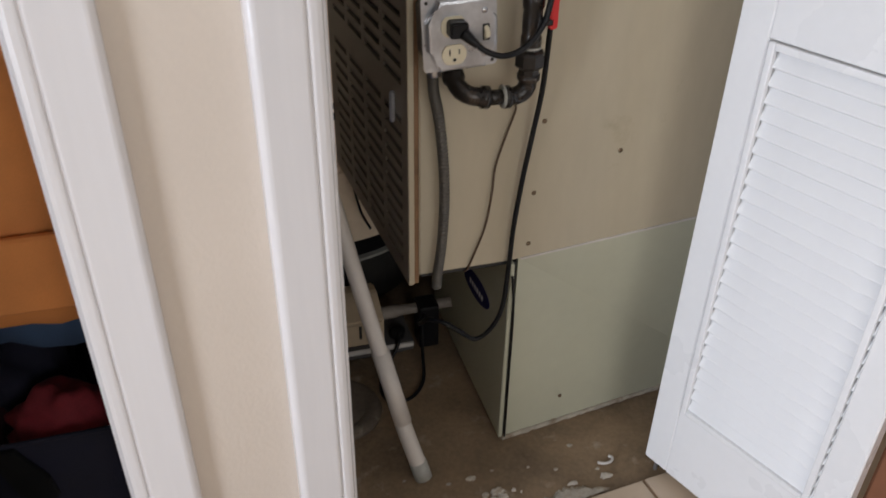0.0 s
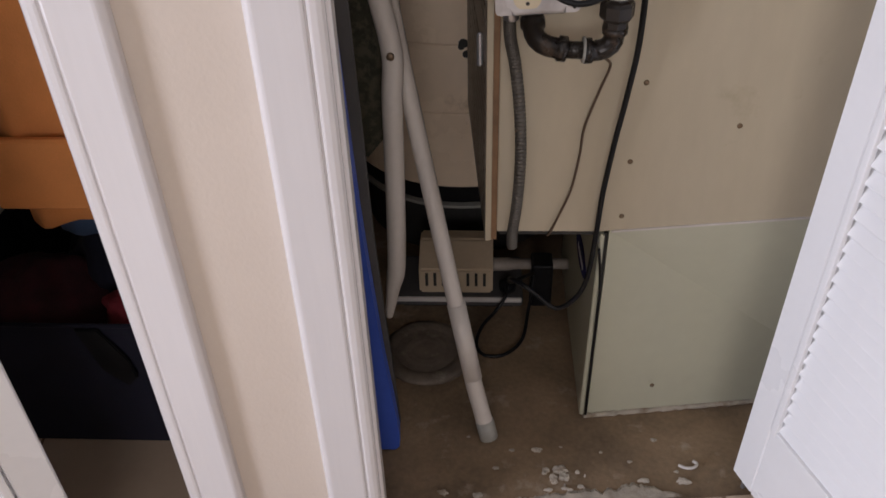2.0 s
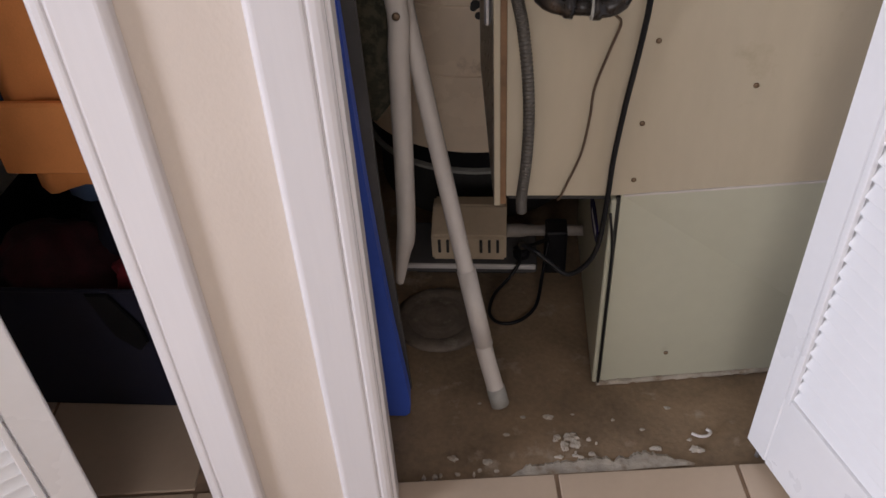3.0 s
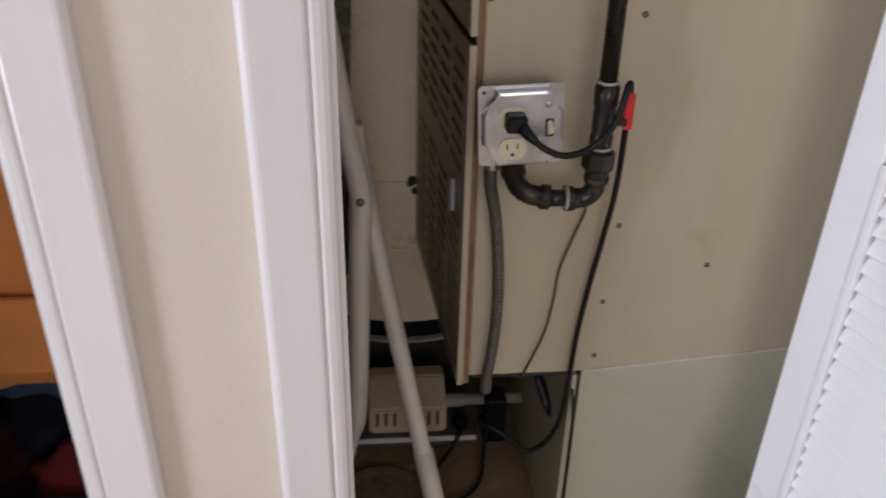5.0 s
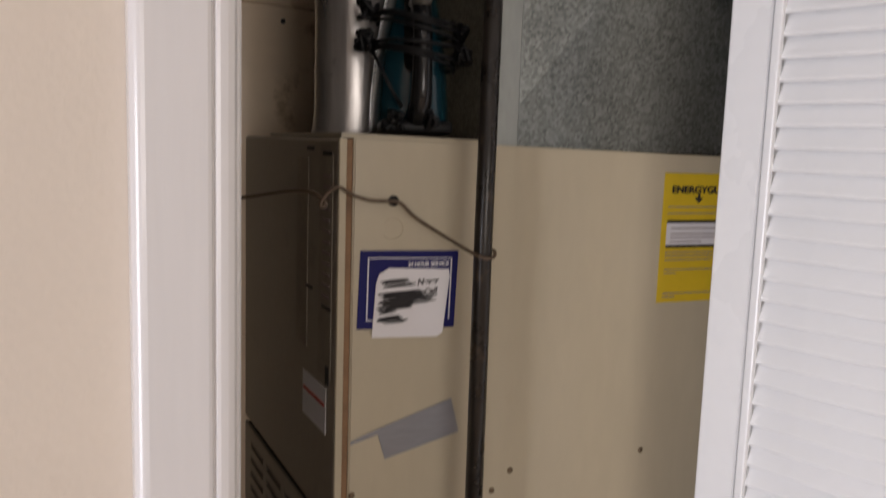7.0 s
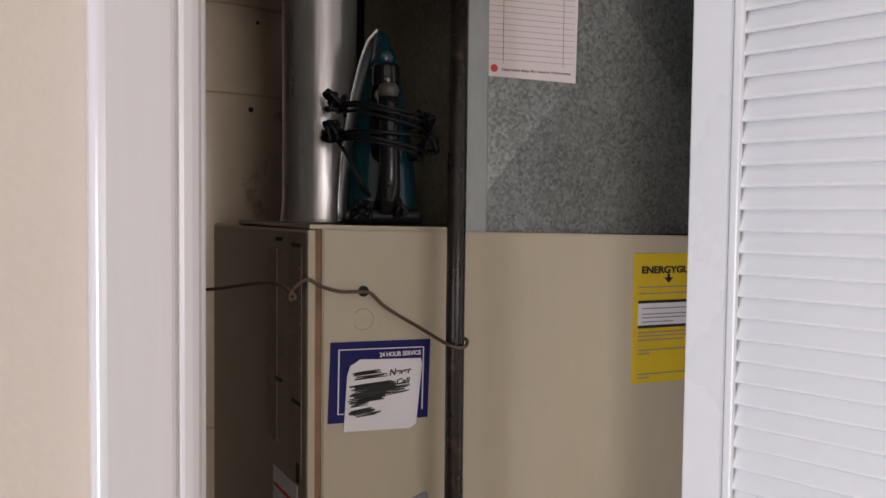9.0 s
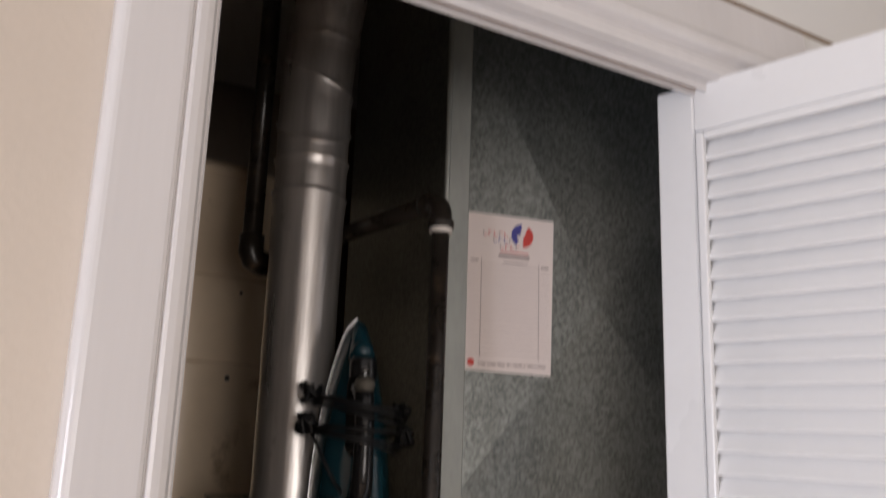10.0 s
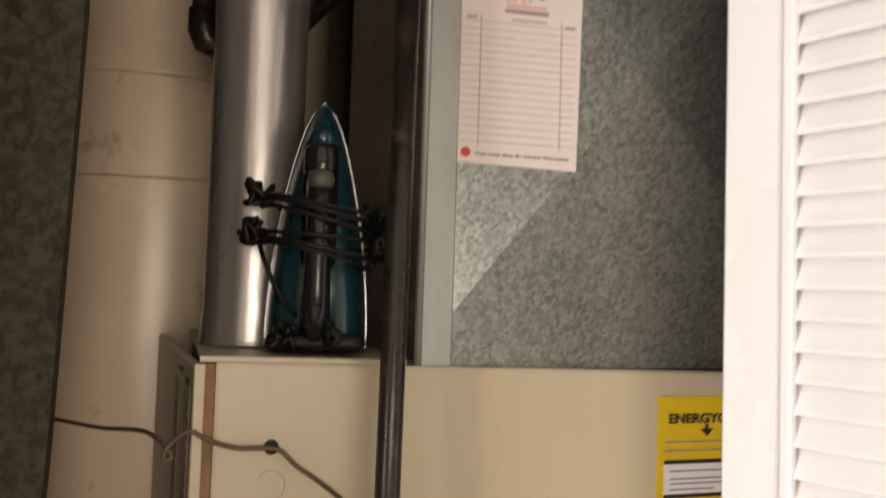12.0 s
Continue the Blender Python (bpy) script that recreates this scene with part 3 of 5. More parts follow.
part("wire_grommet", lathe([(0.003, 0), (0.0066, 0), (0.0066, 0.003), (0.003, 0.004)], 16, m=pose(0.376, FY, 1.373, 90)), BLACKPL, furnace, "black rubber grommet")
part("knockout", tube([(0.377 + 0.013 * math.cos(a), FY, 1.339 + 0.013 * math.sin(a)) for a in (radians(150 - 12 * k) for k in range(26))], 0.0008, 6), CREAM, furnace, "half-punched knockout")

# stickers on the furnace's side
SY = FY - 0.0012


def sheet_at(name, pts, material, parent, label="", y=SY, t=0.0007):
    return part(name, prism(pts, "y", y, y + t), material, parent, label)


def rounded(x0, x1, z0, z1, r, wob=0.0, seed=1):
    rng = random.Random(seed)
    out = []
    for cx, cz, a0 in ((x1 - r, z1 - r, 0), (x0 + r, z1 - r, 90), (x0 + r, z0 + r, 180), (x1 - r, z0 + r, 270)):
        for k in range(5):
            a = radians(a0 + 22.5 * k)
            out.append((cx + r * math.cos(a) + rng.uniform(-wob, wob), cz + r * math.sin(a) + rng.uniform(-wob, wob)))
    return out


service = sheet_at("service_label", [(0.333, 1.216), (0.461, 1.213), (0.464, 1.311), (0.336, 1.313)], LABELBLUE, furnace, "dark blue service label with a torn white sticker over it")
for nm, pts in (("border_line", [(0.346, 1.303), (0.454, 1.301), (0.454, 1.3022), (0.346, 1.3042)]), ("border_line", [(0.3445, 1.226), (0.346, 1.226), (0.347, 1.304), (0.3455, 1.304)]), ("border_line", [(0.4525, 1.224), (0.454, 1.224), (0.4555, 1.302), (0.454, 1.302)]), ("border_line", [(0.345, 1.226), (0.36, 1.2255), (0.36, 1.2267), (0.345, 1.2272)])):
    sheet_at(nm, pts, STICKER, service, y=SY - 0.0006)
lettering("lettering", "24 HOUR SERVICE", 0.0075, Matrix.Translation((0.397, SY - 0.0007, 1.2925)) @ FACE, STICKER, service, 0.054)
white = sheet_at("white_sticker", [(0.352, 1.205), (0.437, 1.202), (0.445, 1.207), (0.4525, 1.280), (0.451, 1.288), (0.372, 1.291), (0.366, 1.287), (0.360, 1.284), (0.356, 1.272)], STICKER, service, "white sticker struck out with black scribble", SY - 0.0016)
rng = random.Random(11)
for zc, x0, x1, h, n, r in ((1.2735, 0.361, 0.400, 0.0016, 5, 0.0006), (1.2690, 0.364, 0.412, 0.0014, 4, 0.0005), (1.2575, 0.358, 0.418, 0.0030, 9, 0.0007), (1.2535, 0.364, 0.428, 0.0034, 9, 0.0007), (1.2475, 0.358, 0.412, 0.0030, 9, 0.0007), (1.2500, 0.396, 0.438, 0.0040, 7, 0.0005), (1.2410, 0.356, 0.404, 0.0024, 6, 0.0006), (1.2360, 0.360, 0.385, 0.0020, 4, 0.0005), (1.2270, 0.357, 0.392, 0.0022, 7, 0.0007), (1.2235, 0.362, 0.400, 0.0016, 4, 0.0005)):
    pts = []
    for k in range(2 * n):
        side = k % 2
        pts.append((x0 + (x1 - x0) * (rng.uniform(0.8, 1.0) if side else rng.uniform(0.0, 0.14)), SY - 0.0018 - 0.00002 * k, zc + 1.2 * h * (k / n - 1) + (0.0022 if side else 0) + rng.uniform(-0.0008, 0.0008)))
    part("scribble", tube(pts, r, 5, steps=3), INK, white)
for word, x0, z0, size, w in (("Never", 0.409, 1.2690, 0.0105, 0.028), ("Call", 0.418, 1.2575, 0.0095, 0.017)):
    lettering("handwriting", word, size, Matrix.Translation((x0, SY - 0.0020, z0)) @ pose(0, 0, 0, 0, -4, 0) @ FACE @ Matrix(((1, 0.25, 0, 0), (0, 1, 0, 0), (0, 0, 1, 0), (0, 0, 0, 1))), INK, white, w)

tape = sheet_at("duct_tape", [(0.3275, 1.070), (0.363, 1.080), (0.373, 1.047), (0.473, 1.073), (0.461, 1.119), (0.360, 1.0865), (0.328, 1.0745)], TAPE, furnace, "torn strip of grey duct tape")

energy = sheet_at("energy_label", [(0.770, 1.231), (0.905, 1.231), (0.905, 1.414), (0.771, 1.414)], YELLOW, furnace, "yellow energy label with black bands")
EY = SY - 0.0006
lettering("lettering", "ENERGYGUIDE", 0.0135, Matrix.Translation((0.7835, EY, 1.3865)) @ FACE, INK, energy, 0.108, 0.035)
part("arrow", prism([(0.829, 1.385), (0.829, 1.380), (0.823, 1.380), (0.831, 1.372), (0.839, 1.380), (0.833, 1.380), (0.833, 1.385)], "y", EY, EY + 0.0005), INK, energy)
part("panel", box((0.779, EY, 1.313), (0.9, EY + 0.0005, 1.344)), STICKER, energy, "white panel")
part("band", box((0.779, EY - 0.0003, 1.344), (0.9, EY + 0.0004, 1.348)), INK, energy)
part("band", box((0.779, EY - 0.0003, 1.309), (0.9, EY + 0.0004, 1.313)), INK, energy)
for z, x1 in ((1.366, 0.88), (1.357, 0.875), (1.302, 0.87), (1.297, 0.885), (1.291, 0.86), (1.277, 0.89), (1.272, 0.80), (1.243, 0.87), (1.238, 0.80)):
    part("text_bar", box((0.779, EY, z), (x1, EY + 0.0005, z + 0.0016)), GREYINK, energy)
for z in (1.336, 1.328, 1.323, 1.317):
    part("text_bar", box((0.786, EY - 0.0006, z), (0.84 + 0.03 * (z > 1.32), EY, z + 0.0014)), GREYINK, energy)

oval = part("maker_badge", lathe([(0.001, 0), (0.5, 0), (0.5, 0.002), (0.001, 0.002)], 28, m=pose(0.4885, 1.155, 0.260, 0, -90, 0) @ pose(0, 0, 0, 0, 0, 8) @ Matrix.Diagonal((0.054, 0.160, 0.6, 1))), LABELBLUE, furnace, "dark blue oval badge")
for k in range(6):
    part("badge_bar", box((0.4862, 1.110 + 0.0145 * k, 0.256 - 0.0012 * k), (0.4868, 1.119 + 0.0145 * k, 0.268 - 0.0012 * k)), STICKER, oval, "pale bar")

# faded stickers on the upper door
for nm, lo, hi, mt in (("sticker", (-0.0012, 0.015, 1.15), (-0.0004, 0.065, 1.425), FADED), ("sticker", (-0.0012, 0.115, 1.17), (-0.0004, 0.165, 1.42), FADED), ("sticker", (-0.0012, 0.030, 1.075), (-0.0004, 0.13, 1.135), STICKER)):
    st = front(nm, lo, hi, mt, upper_door, "faded paper sticker", 0)
    st.matrix_local = Matrix()
upper_door_parts = [(-0.0018, 0.018, 1.425, 0.035), (-0.0018, 0.09, 1.43, 0.03), (-0.0018, 0.016, 1.235, 0.035), (-0.0018, 0.09, 1.25, 0.03)]
for x, y, z, w in upper_door_parts:
    part("text_bar", box((x, y, z), (x + 0.0008, y + w, z + 0.005)), INK, upper_door)
for k in range(12):
    part("text_bar", box((-0.0020, 0.022, 1.25 + 0.0135 * k), (-0.0013, 0.05, 1.2535 + 0.0135 * k)), GREYINK, upper_door)
part("red_bar", box((-0.0020, 0.035, 1.110), (-0.0013, 0.125, 1.114)), REDINK, upper_door)
part("latch_hole", box((-0.0016, 0.020, 1.14), (-0.0004, 0.034, 1.165), 0.0003), DARKIN, upper_door)

# ---- duct over the furnace ----
BULGE = 0.023
plenum = empty("duct_plenum", "spangled galvanised sheet steel supply duct on the furnace", "duct")
PY, PZ0, PZ1, PX0, PX1 = 1.004, 1.4375, 2.44, 0.527, 1.06


def cross_broken():
    """The duct's side, creased from corner to corner so that it bulges a little."""
    bm = bmesh.new()
    cx, cz, d = 0.745, 1.746, BULGE
    c = bm.verts.new((cx, PY - d, cz))
    q = [bm.verts.new(p) for p in ((PX0, PY, PZ0 + 0.032), (PX1 - 0.02, PY, PZ0), (PX1 - 0.02, PY, 2.05), (PX0, PY, 2.17))]
    foot = bm.verts.new((PX0, PY, PZ0))
    for i in range(4):
        bm.faces.new((q[i], q[(i + 1) % 4], c))
    bm.faces.new((foot, q[1], q[0]))
    t = [bm.verts.new(p) for p in ((PX0, PY, PZ1), (PX1 - 0.02, PY, PZ1))]
    bm.faces.new((q[3], q[2], t[1], t[0]))
    back = [bm.verts.new(p) for p in ((PX0, 1.45, PZ0), (PX1 - 0.02, 1.45, PZ0), (PX1 - 0.02, 1.45, PZ1), (PX0, 1.45, PZ1))]
    bm.faces.new(back)
    bm.faces.new((foot, q[0], q[3], t[0], back[3], back[0]))
    bm.faces.new((q[1], q[2], t[1], back[2], back[1]))
    bm.faces.new((foot, q[1], back[1], back[0]))
    bm.faces.new((t[0], t[1], back[2], back[3]))
    return bm


part("duct_body", cross_broken(), ZINC, plenum)
part("corner_strip", box((0.509, PY - 0.006, PZ0), (0.5465, PY - 0.0005, PZ1), 0.0015), PALEZINC, plenum, "pale folded corner strip")
part("corner_bead", tube([(0.512, PY - 0.006, PZ0), (0.512, PY - 0.006, PZ1)], 0.004, 8), PALEZINC, plenum, smooth=True)
# a dark strip stands in for shade where duct meets cabinet
part("base_flange", box((0.55, PY - 0.002, PZ0 - 0.0005), (1.04, PY - 0.0005, PZ0 + 0.004)), DARKIN, plenum, "dark strip painting the shaded gap at the duct's foot")

paper = empty("service_sheet", "white ruled service record sheet taped to the duct", "paper")
PPY = PY - 0.0022
part("sheet", prism([(0.546, 1.643), (0.675, 1.640), (0.679, 1.856), (0.550, 1.856)], "y", PPY, PPY + 0.0006), PAPER, paper)
IY = PPY - 0.0005


def ink(name, x0, z0, x1, z1, material):
    part(name, box((x0, IY, z0), (x1, IY + 0.0004, z1)), material, paper)


for k in range(17):
    z = 1.786 - 0.0076 * k
    ink("ruled_line", 0.552, z, 0.672, z + 0.0004, GREYINK)
ink("column_line", 0.571, 1.660, 0.5716, 1.793, GREYINK)
ink("column_line", 0.656, 1.660, 0.6565, 1.793, GREYINK)
for x0, x1, z, h, mt in ((0.596, 0.642, 1.7975, 0.004, GREYINK), (0.598, 0.640, 1.8045, 0.0012, REDINK), (0.603, 0.640, 1.790, 0.0014, GREYINK), (0.556, 0.567, 1.789, 0.002, GREYINK), (0.660, 0.671, 1.787, 0.002, GREYINK)):
    ink("text_bar", x0, z, x1, z + h, mt)
# the trade mark's stepped strokes
for x0, z0, n, mt in ((0.573, 1.826, 5, REDINK), (0.588, 1.818, 4, BLUEINK), (0.598, 1.809, 4, REDINK)):
    for k in range(n):
        x = x0 + 0.0078 * k
        ink("mark_stroke", x, z0, x + 0.0009, z0 + 0.0062, mt if k % 3 else GREYINK)
        ink("mark_stroke", x + 0.0012, z0 + (0.0054 if k % 2 else 0.0), x + 0.0052, z0 + (0.0062 if k % 2 else 0.0008), mt)
for nm, a0, a1, mt in (("logo_arc", 95, 235, BLUEINK), ("logo_arc", -85, 55, REDINK)):
    cx, cz = 0.631, 1.830
    outer = [(cx + 0.0165 * math.cos(radians(a0 + (a1 - a0) * k / 12)), cz + 0.0165 * math.sin(radians(a0 + (a1 - a0) * k / 12))) for k in range(13)]
    inner = [(cx + 0.0085 * math.cos(radians(a1 - (a1 - a0) * k / 12)), cz + 0.0085 * math.sin(radians(a1 - (a1 - a0) * k / 12))) for k in range(13)]
    part(nm, prism(outer + inner, "y", IY, IY + 0.0004), mt, paper)
part("logo_drop", prism([(0.633, 1.818), (0.640, 1.818), (0.643, 1.824), (0.637, 1.836), (0.632, 1.826)], "y", IY - 0.0002, IY + 0.0003), REDINK, paper)
part("logo_dot", lathe([(0.0005, 0), (0.004, 0), (0.004, 0.0004), (0.0005, 0.0004)], 10, m=pose(0.625, IY + 0.0002, 1.834, 90)), BLUEINK, paper)
part("round_seal", lathe([(0.0005, 0), (0.005, 0), (0.005, 0.0004), (0.0005, 0.0004)], 14, m=pose(0.559, IY + 0.0002, 1.653, 90)), REDINK, paper)

for o in paper.children:
    for v in o.data.vertices:
        v.co.y -= BULGE * (v.co.x - 0.527) / 0.224

lettering("lettering", "This Unit May Be Under Warranty", 0.0042, Matrix.Translation((0.568, IY - 0.0046, 1.6505)) @ pose(0, 0, 0, 0, 0, -5.9) @ FACE, GREYINK, paper, 0.100)

paper.matrix_world = pose(-0.004, 0.002, 0.002)

# ---- flue pipe ----
flue = empty("flue_pipe", "dented galvanised flue pipe rising from the furnace top", "flue pipe")
FXC, FYC = 0.367, 1.156


def flue_piece(name, low, high, r=0.050, bead=0.0032):
    """One length of pipe between two seams; a seam is (x, y, z, dip to the front, dip to the right), with rolled beads."""
    bm = bmesh.new()
    n, sides = 14, 40
    rings = []
    for k in range(n + 1):
        t = k / n
        x, y, z, f, d = [p + (q - p) * t for p, q in zip(low, high)]
        rr = r + (bead if t < 0.05 or t > 0.93 else bead * 0.4 if t > 0.85 else 0)
        ring = []
        for i in range(sides):
            a = math.tau * i / sides
            u, v = rr * math.cos(a), rr * math.sin(a)
            ring.append(bm.verts.new((x + u, y + v, z + v * math.tan(radians(f)) - u * math.tan(radians(d)))))
        rings.append(ring)
    for p, q in zip(rings, rings[1:]):
        for i in range(sides):
            bm.faces.new((p[i], p[(i + 1) % sides], q[(i + 1) % sides], q[i]))
    for v in bm.verts:
        v.co += Vector((noise.noise(v.co * 14), noise.noise(v.co * 14 + Vector((9, 0, 0))), 0)) * 0.0009
    return part(name, bm, FLUEZINC, flue, smooth=True)


SEAMS = ((FXC, FYC, 1.4535, 0, 0), (FXC, FYC, 1.887, 0, 3), (FXC, FYC, 1.938, 0, 0), (FXC, FYC, 1.990, 30, -4), (FXC, FYC, 2.066, 16, 20), (FXC + 0.004, FYC - 0.004, 2.130, 10, 2), (FXC + 0.008, FYC - 0.036, 2.232, 12, 0), (FXC + 0.008, FYC - 0.036, 2.44, 0, 0))
for k, (nm, r) in enumerate((("pipe_length", 0.050), ("pipe_collar", 0.0515), ("elbow_gore", 0.0515), ("elbow_gore", 0.0525), ("elbow_gore", 0.0515), ("elbow_gore", 0.0525), ("pipe_length", 0.0505))):
    flue_piece(nm, SEAMS[k], SEAMS[k + 1], r)
part("draft_collar", lathe([(0.05, 0), (0.0535, 0), (0.0535, 0.003), (0.0515, 0.006)], 32, m=pose(FXC, FYC, 1.453)), FLUEZINC, flue, smooth=True)

# ---- gas pipes ----
gas = empty("gas_pipe", "black iron gas pipe with union, shut-off valve and elbows", "gas pipe")
GX, GY = 0.467, 0.918
part("riser", tube([(GX, GY, 0.90), (GX - 0.002, GY - 0.002, 1.35), (0.471, 0.925, 1.82)], 0.0110, 16), BLACKIRON, gas, smooth=True)
part("tape_ring", lathe([(0.0105, 0), (0.0128, 0), (0.0128, 0.0035), (0.0105, 0.0035)], 16, m=pose(GX, GY, 0.9205)), CAP, gas, "white thread tape")
part("valve_body", lathe([(0.012, 0.838), (0.0145, 0.84), (0.0145, 0.854), (0.0132, 0.857), (0.0138, 0.866), (0.0140, 0.880), (0.0132, 0.891), (0.0152, 0.895), (0.0152, 0.918), (0.012, 0.92)], 16, m=pose(GX, GY, 0)), BLACKIRON, gas, "shut-off valve body", smooth=True)
part("tape_ring", lathe([(0.012, 0), (0.0148, 0), (0.0148, 0.003), (0.012, 0.003)], 16, m=pose(GX, GY, 0.8375)), CAP, gas, "white thread tape")
handle = part("valve_handle", prism(rounded(0.001, 0.0128, -0.026, 0.021, 0.004), "y", -0.005, 0.005, bevel=0.0015), RED, gas, "red lever handle")
handle.location = (0.489, 0.915, 0.889)
part("valve_stem", tube([(GX + 0.01, GY, 0.873), (0.495, 0.914, 0.873)], 0.006, 10), BLACKIRON, gas, smooth=True)
part("union", lathe([(0.013, 0.790), (0.0155, 0.793), (0.0155, 0.808), (0.0195, 0.811), (0.0215, 0.814), (0.0215, 0.829), (0.019, 0.833), (0.0150, 0.835), (0.013, 0.84)], 8, m=pose(GX, GY, 0)), BLACKIRON, gas, "eight-sided union nut")


def elbow(name, a, corner, b, r=0.0134):
    """A cast elbow with thicker collars at both mouths."""
    a, c, b = Vector(a), Vector(corner), Vector(b)
    pts = [a.lerp(c, t) for t in (0, 0.25)] + [((1 - t) ** 2) * a.lerp(c, 0.3) + 2 * t * (1 - t) * c + t * t * b.lerp(c, 0.3) for t in (0, 0.2, 0.4, 0.6, 0.8, 1)] + [b.lerp(c, 0.25), b]
    return part(name, tube(pts, lambda t: r + (0.003 if t < 0.12 or t > 0.88 else 0), 16), BLACKIRON, gas, smooth=True)


elbow("elbow", (GX, GY, 0.80), (GX, GY, 0.768), (GX - 0.036, GY, 0.768))
part("tape_ring", tube([(0.4285, GY, 0.7692), (0.4315, GY, 0.7691)], 0.0168, 16), CAP, gas, "white thread tape", smooth=True)
part("nipple", tube([(0.40, GY, 0.770), (GX - 0.03, GY, 0.768)], 0.0112, 16), BLACKIRON, gas, smooth=True)
elbow("elbow", (0.408, GY, 0.770), (0.366, GY, 0.776), (0.366, 0.955, 0.795))
part("nipple", tube([(0.366, 0.95, 0.793), (0.366, FY + 0.004, 0.805)], 0.0128, 16), BLACKIRON, gas, smooth=True)
elbow("top_elbow", (0.471, 0.925, 1.808), (0.473, 0.927, 1.841), (0.467, 0.962, 1.845))
part("tape_ring", lathe([(0.0108, 0), (0.0142, 0), (0.0142, 0.006), (0.0108, 0.006)], 16, m=pose(0.471, 0.925, 1.801)), PVC, gas, "white thread tape")
part("branch", tube([(0.468, 0.955, 1.845), (0.43, 1.25, 1.853), (0.41, 1.46, 1.86)], 0.0125, 14), BLACKIRON, gas, smooth=True)
back_pipe = empty("back_pipe", "black iron pipe dropping from the ceiling behind the flue", "pipe")
part("drop", tube([(0.306, 1.235, 2.44), (0.306, 1.235, 1.82)], 0.0145, 14), BLACKIRON, back_pipe, smooth=True)
part("elbow", tube([(0.306, 1.235, 1.84), (0.306, 1.235, 1.815), (0.310, 1.235, 1.805), (0.322, 1.238, 1.80), (0.345, 1.245, 1.80)], 0.0185, 14), BLACKIRON, back_pipe, smooth=True)
part("branch", tube([(0.335, 1.243, 1.80), (0.40, 1.27, 1.80), (0.42, 1.46, 1.80)], 0.0145, 14), BLACKIRON, back_pipe, smooth=True)

# ---- electrical box, cords ----
ebox = empty("electrical_box", "galvanised outlet box with ivory receptacle and switch", "outlet box")
part("back_box", box((0.3225, 0.934, 0.822), (0.405, FY - 0.0005, 0.897), 0.004), BOXSTEEL, ebox, "steel back box, darkened for the shadow behind the cover")


def raised_cover():
    """A square cover with a raised, notched middle."""
    bm = prism(rounded(0.317, 0.419, 0.811, 0.915, 0.006), "y", 0.9315, 0.9335)
    x0, x1, z0, z1, a, b = 0.3205, 0.4170, 0.8135, 0.9120, 0.0165, 0.030
    pts = [(x0 + a, z0), (x1 - a, z0), (x1 - a, z0 + a), (x1, z0 + b), (x1, z1 - b), (x1 - a, z1 - a), (x1 - a, z1), (x0 + a, z1), (x0 + a, z1 - a), (x0, z1 - b), (x0, z0 + b), (x0 + a, z0 + a)]
    b2 = prism(pts, "y", 0.9185, 0.932)
    top = [e for e in b2.edges if all(v.co.y < 0.919 for v in e.verts)]
    bmesh.ops.bevel(b2, geom=top, offset=0.0060, segments=3, affect="EDGES", profile=0.5)
    me = bpy.data.meshes.new("tmp")
    b2.to_mesh(me)
    b2.free()
    bm.from_mesh(me)
    bpy.data.meshes.remove(me)
    return bm


cover = part("cover", raised_cover(), STEEL, ebox, "raised square steel cover")
for x, z in ((0.324, 0.907), (0.412, 0.818)):
    part("cover_hole", lathe([(0.0005, 0), (0.0024, 0), (0.0024, 0.0006), (0.0005, 0.0006)], 10, m=pose(x, 0.9314, z, 90)), DARKIN, cover)
for x, z in ((0.398, 0.893), (0.397, 0.833)):
    part("cover_screw", lathe([(0.004, 0), (0.004, 0.001), (0.002, 0.0016)], 12, m=pose(x, 0.9186, z, 90)), CHROME, cover, smooth=True)


def socket(z):
    ob = part("receptacle", prism([(0.3555 + 0.0168 * math.cos(a), z + max(-0.0138, min(0.0138, 0.0168 * math.sin(a)))) for a in (math.tau * k / 28 for k in range(28))], "y", 0.9160, 0.9190, bevel=0.0008), IVORY, ebox, "ivory outlet face")
    part("slot", box((0.3485, 0.9153, z - 0.0005), (0.3502, 0.9161, z + 0.0075)), DARKIN, ob)
    part("slot", box((0.3612, 0.9153, z + 0.0005), (0.3627, 0.9161, z + 0.0072)), DARKIN, ob)
    part("earth_hole", lathe([(0.0004, 0), (0.0024, 0), (0.0024, 0.0008), (0.0004, 0.0008)], 10, m=pose(0.3556, 0.9161, z - 0.007, 90)), DARKIN, ob)


socket(0.838)
socket(0.8765)
part("switch_slot", box((0.395, 0.9172, 0.852), (0.4045, 0.9188, 0.8745)), DARKIN, ebox)
part("switch_toggle", prism([(0.9178, 0.8535), (0.909, 0.859), (0.909, 0.866), (0.9178, 0.873)], "x", 0.3965, 0.403, bevel=0.001), IVORY, ebox, "ivory toggle")
part("connector", lathe([(0.008, 0), (0.010, 0.002), (0.010, 0.012), (0.0095, 0.02)], 12, m=pose(0.336, 0.953, 0.7965)), CHROME, ebox, smooth=True)
part("connector_screw", lathe([(0.005, 0), (0.005, 0.010), (0.003, 0.012)], 10, m=pose(0.352, 0.953, 0.803)), CHROME, ebox, smooth=True)

# the box hangs a little crooked
BOXAT = Matrix.Translation((0.368, 0, 0.863))
ebox.matrix_world = BOXAT @ pose(0, 0, 0, 0, -3, 0) @ Matrix.Diagonal((1.04, 1, 1, 1)) @ BOXAT.inverted()

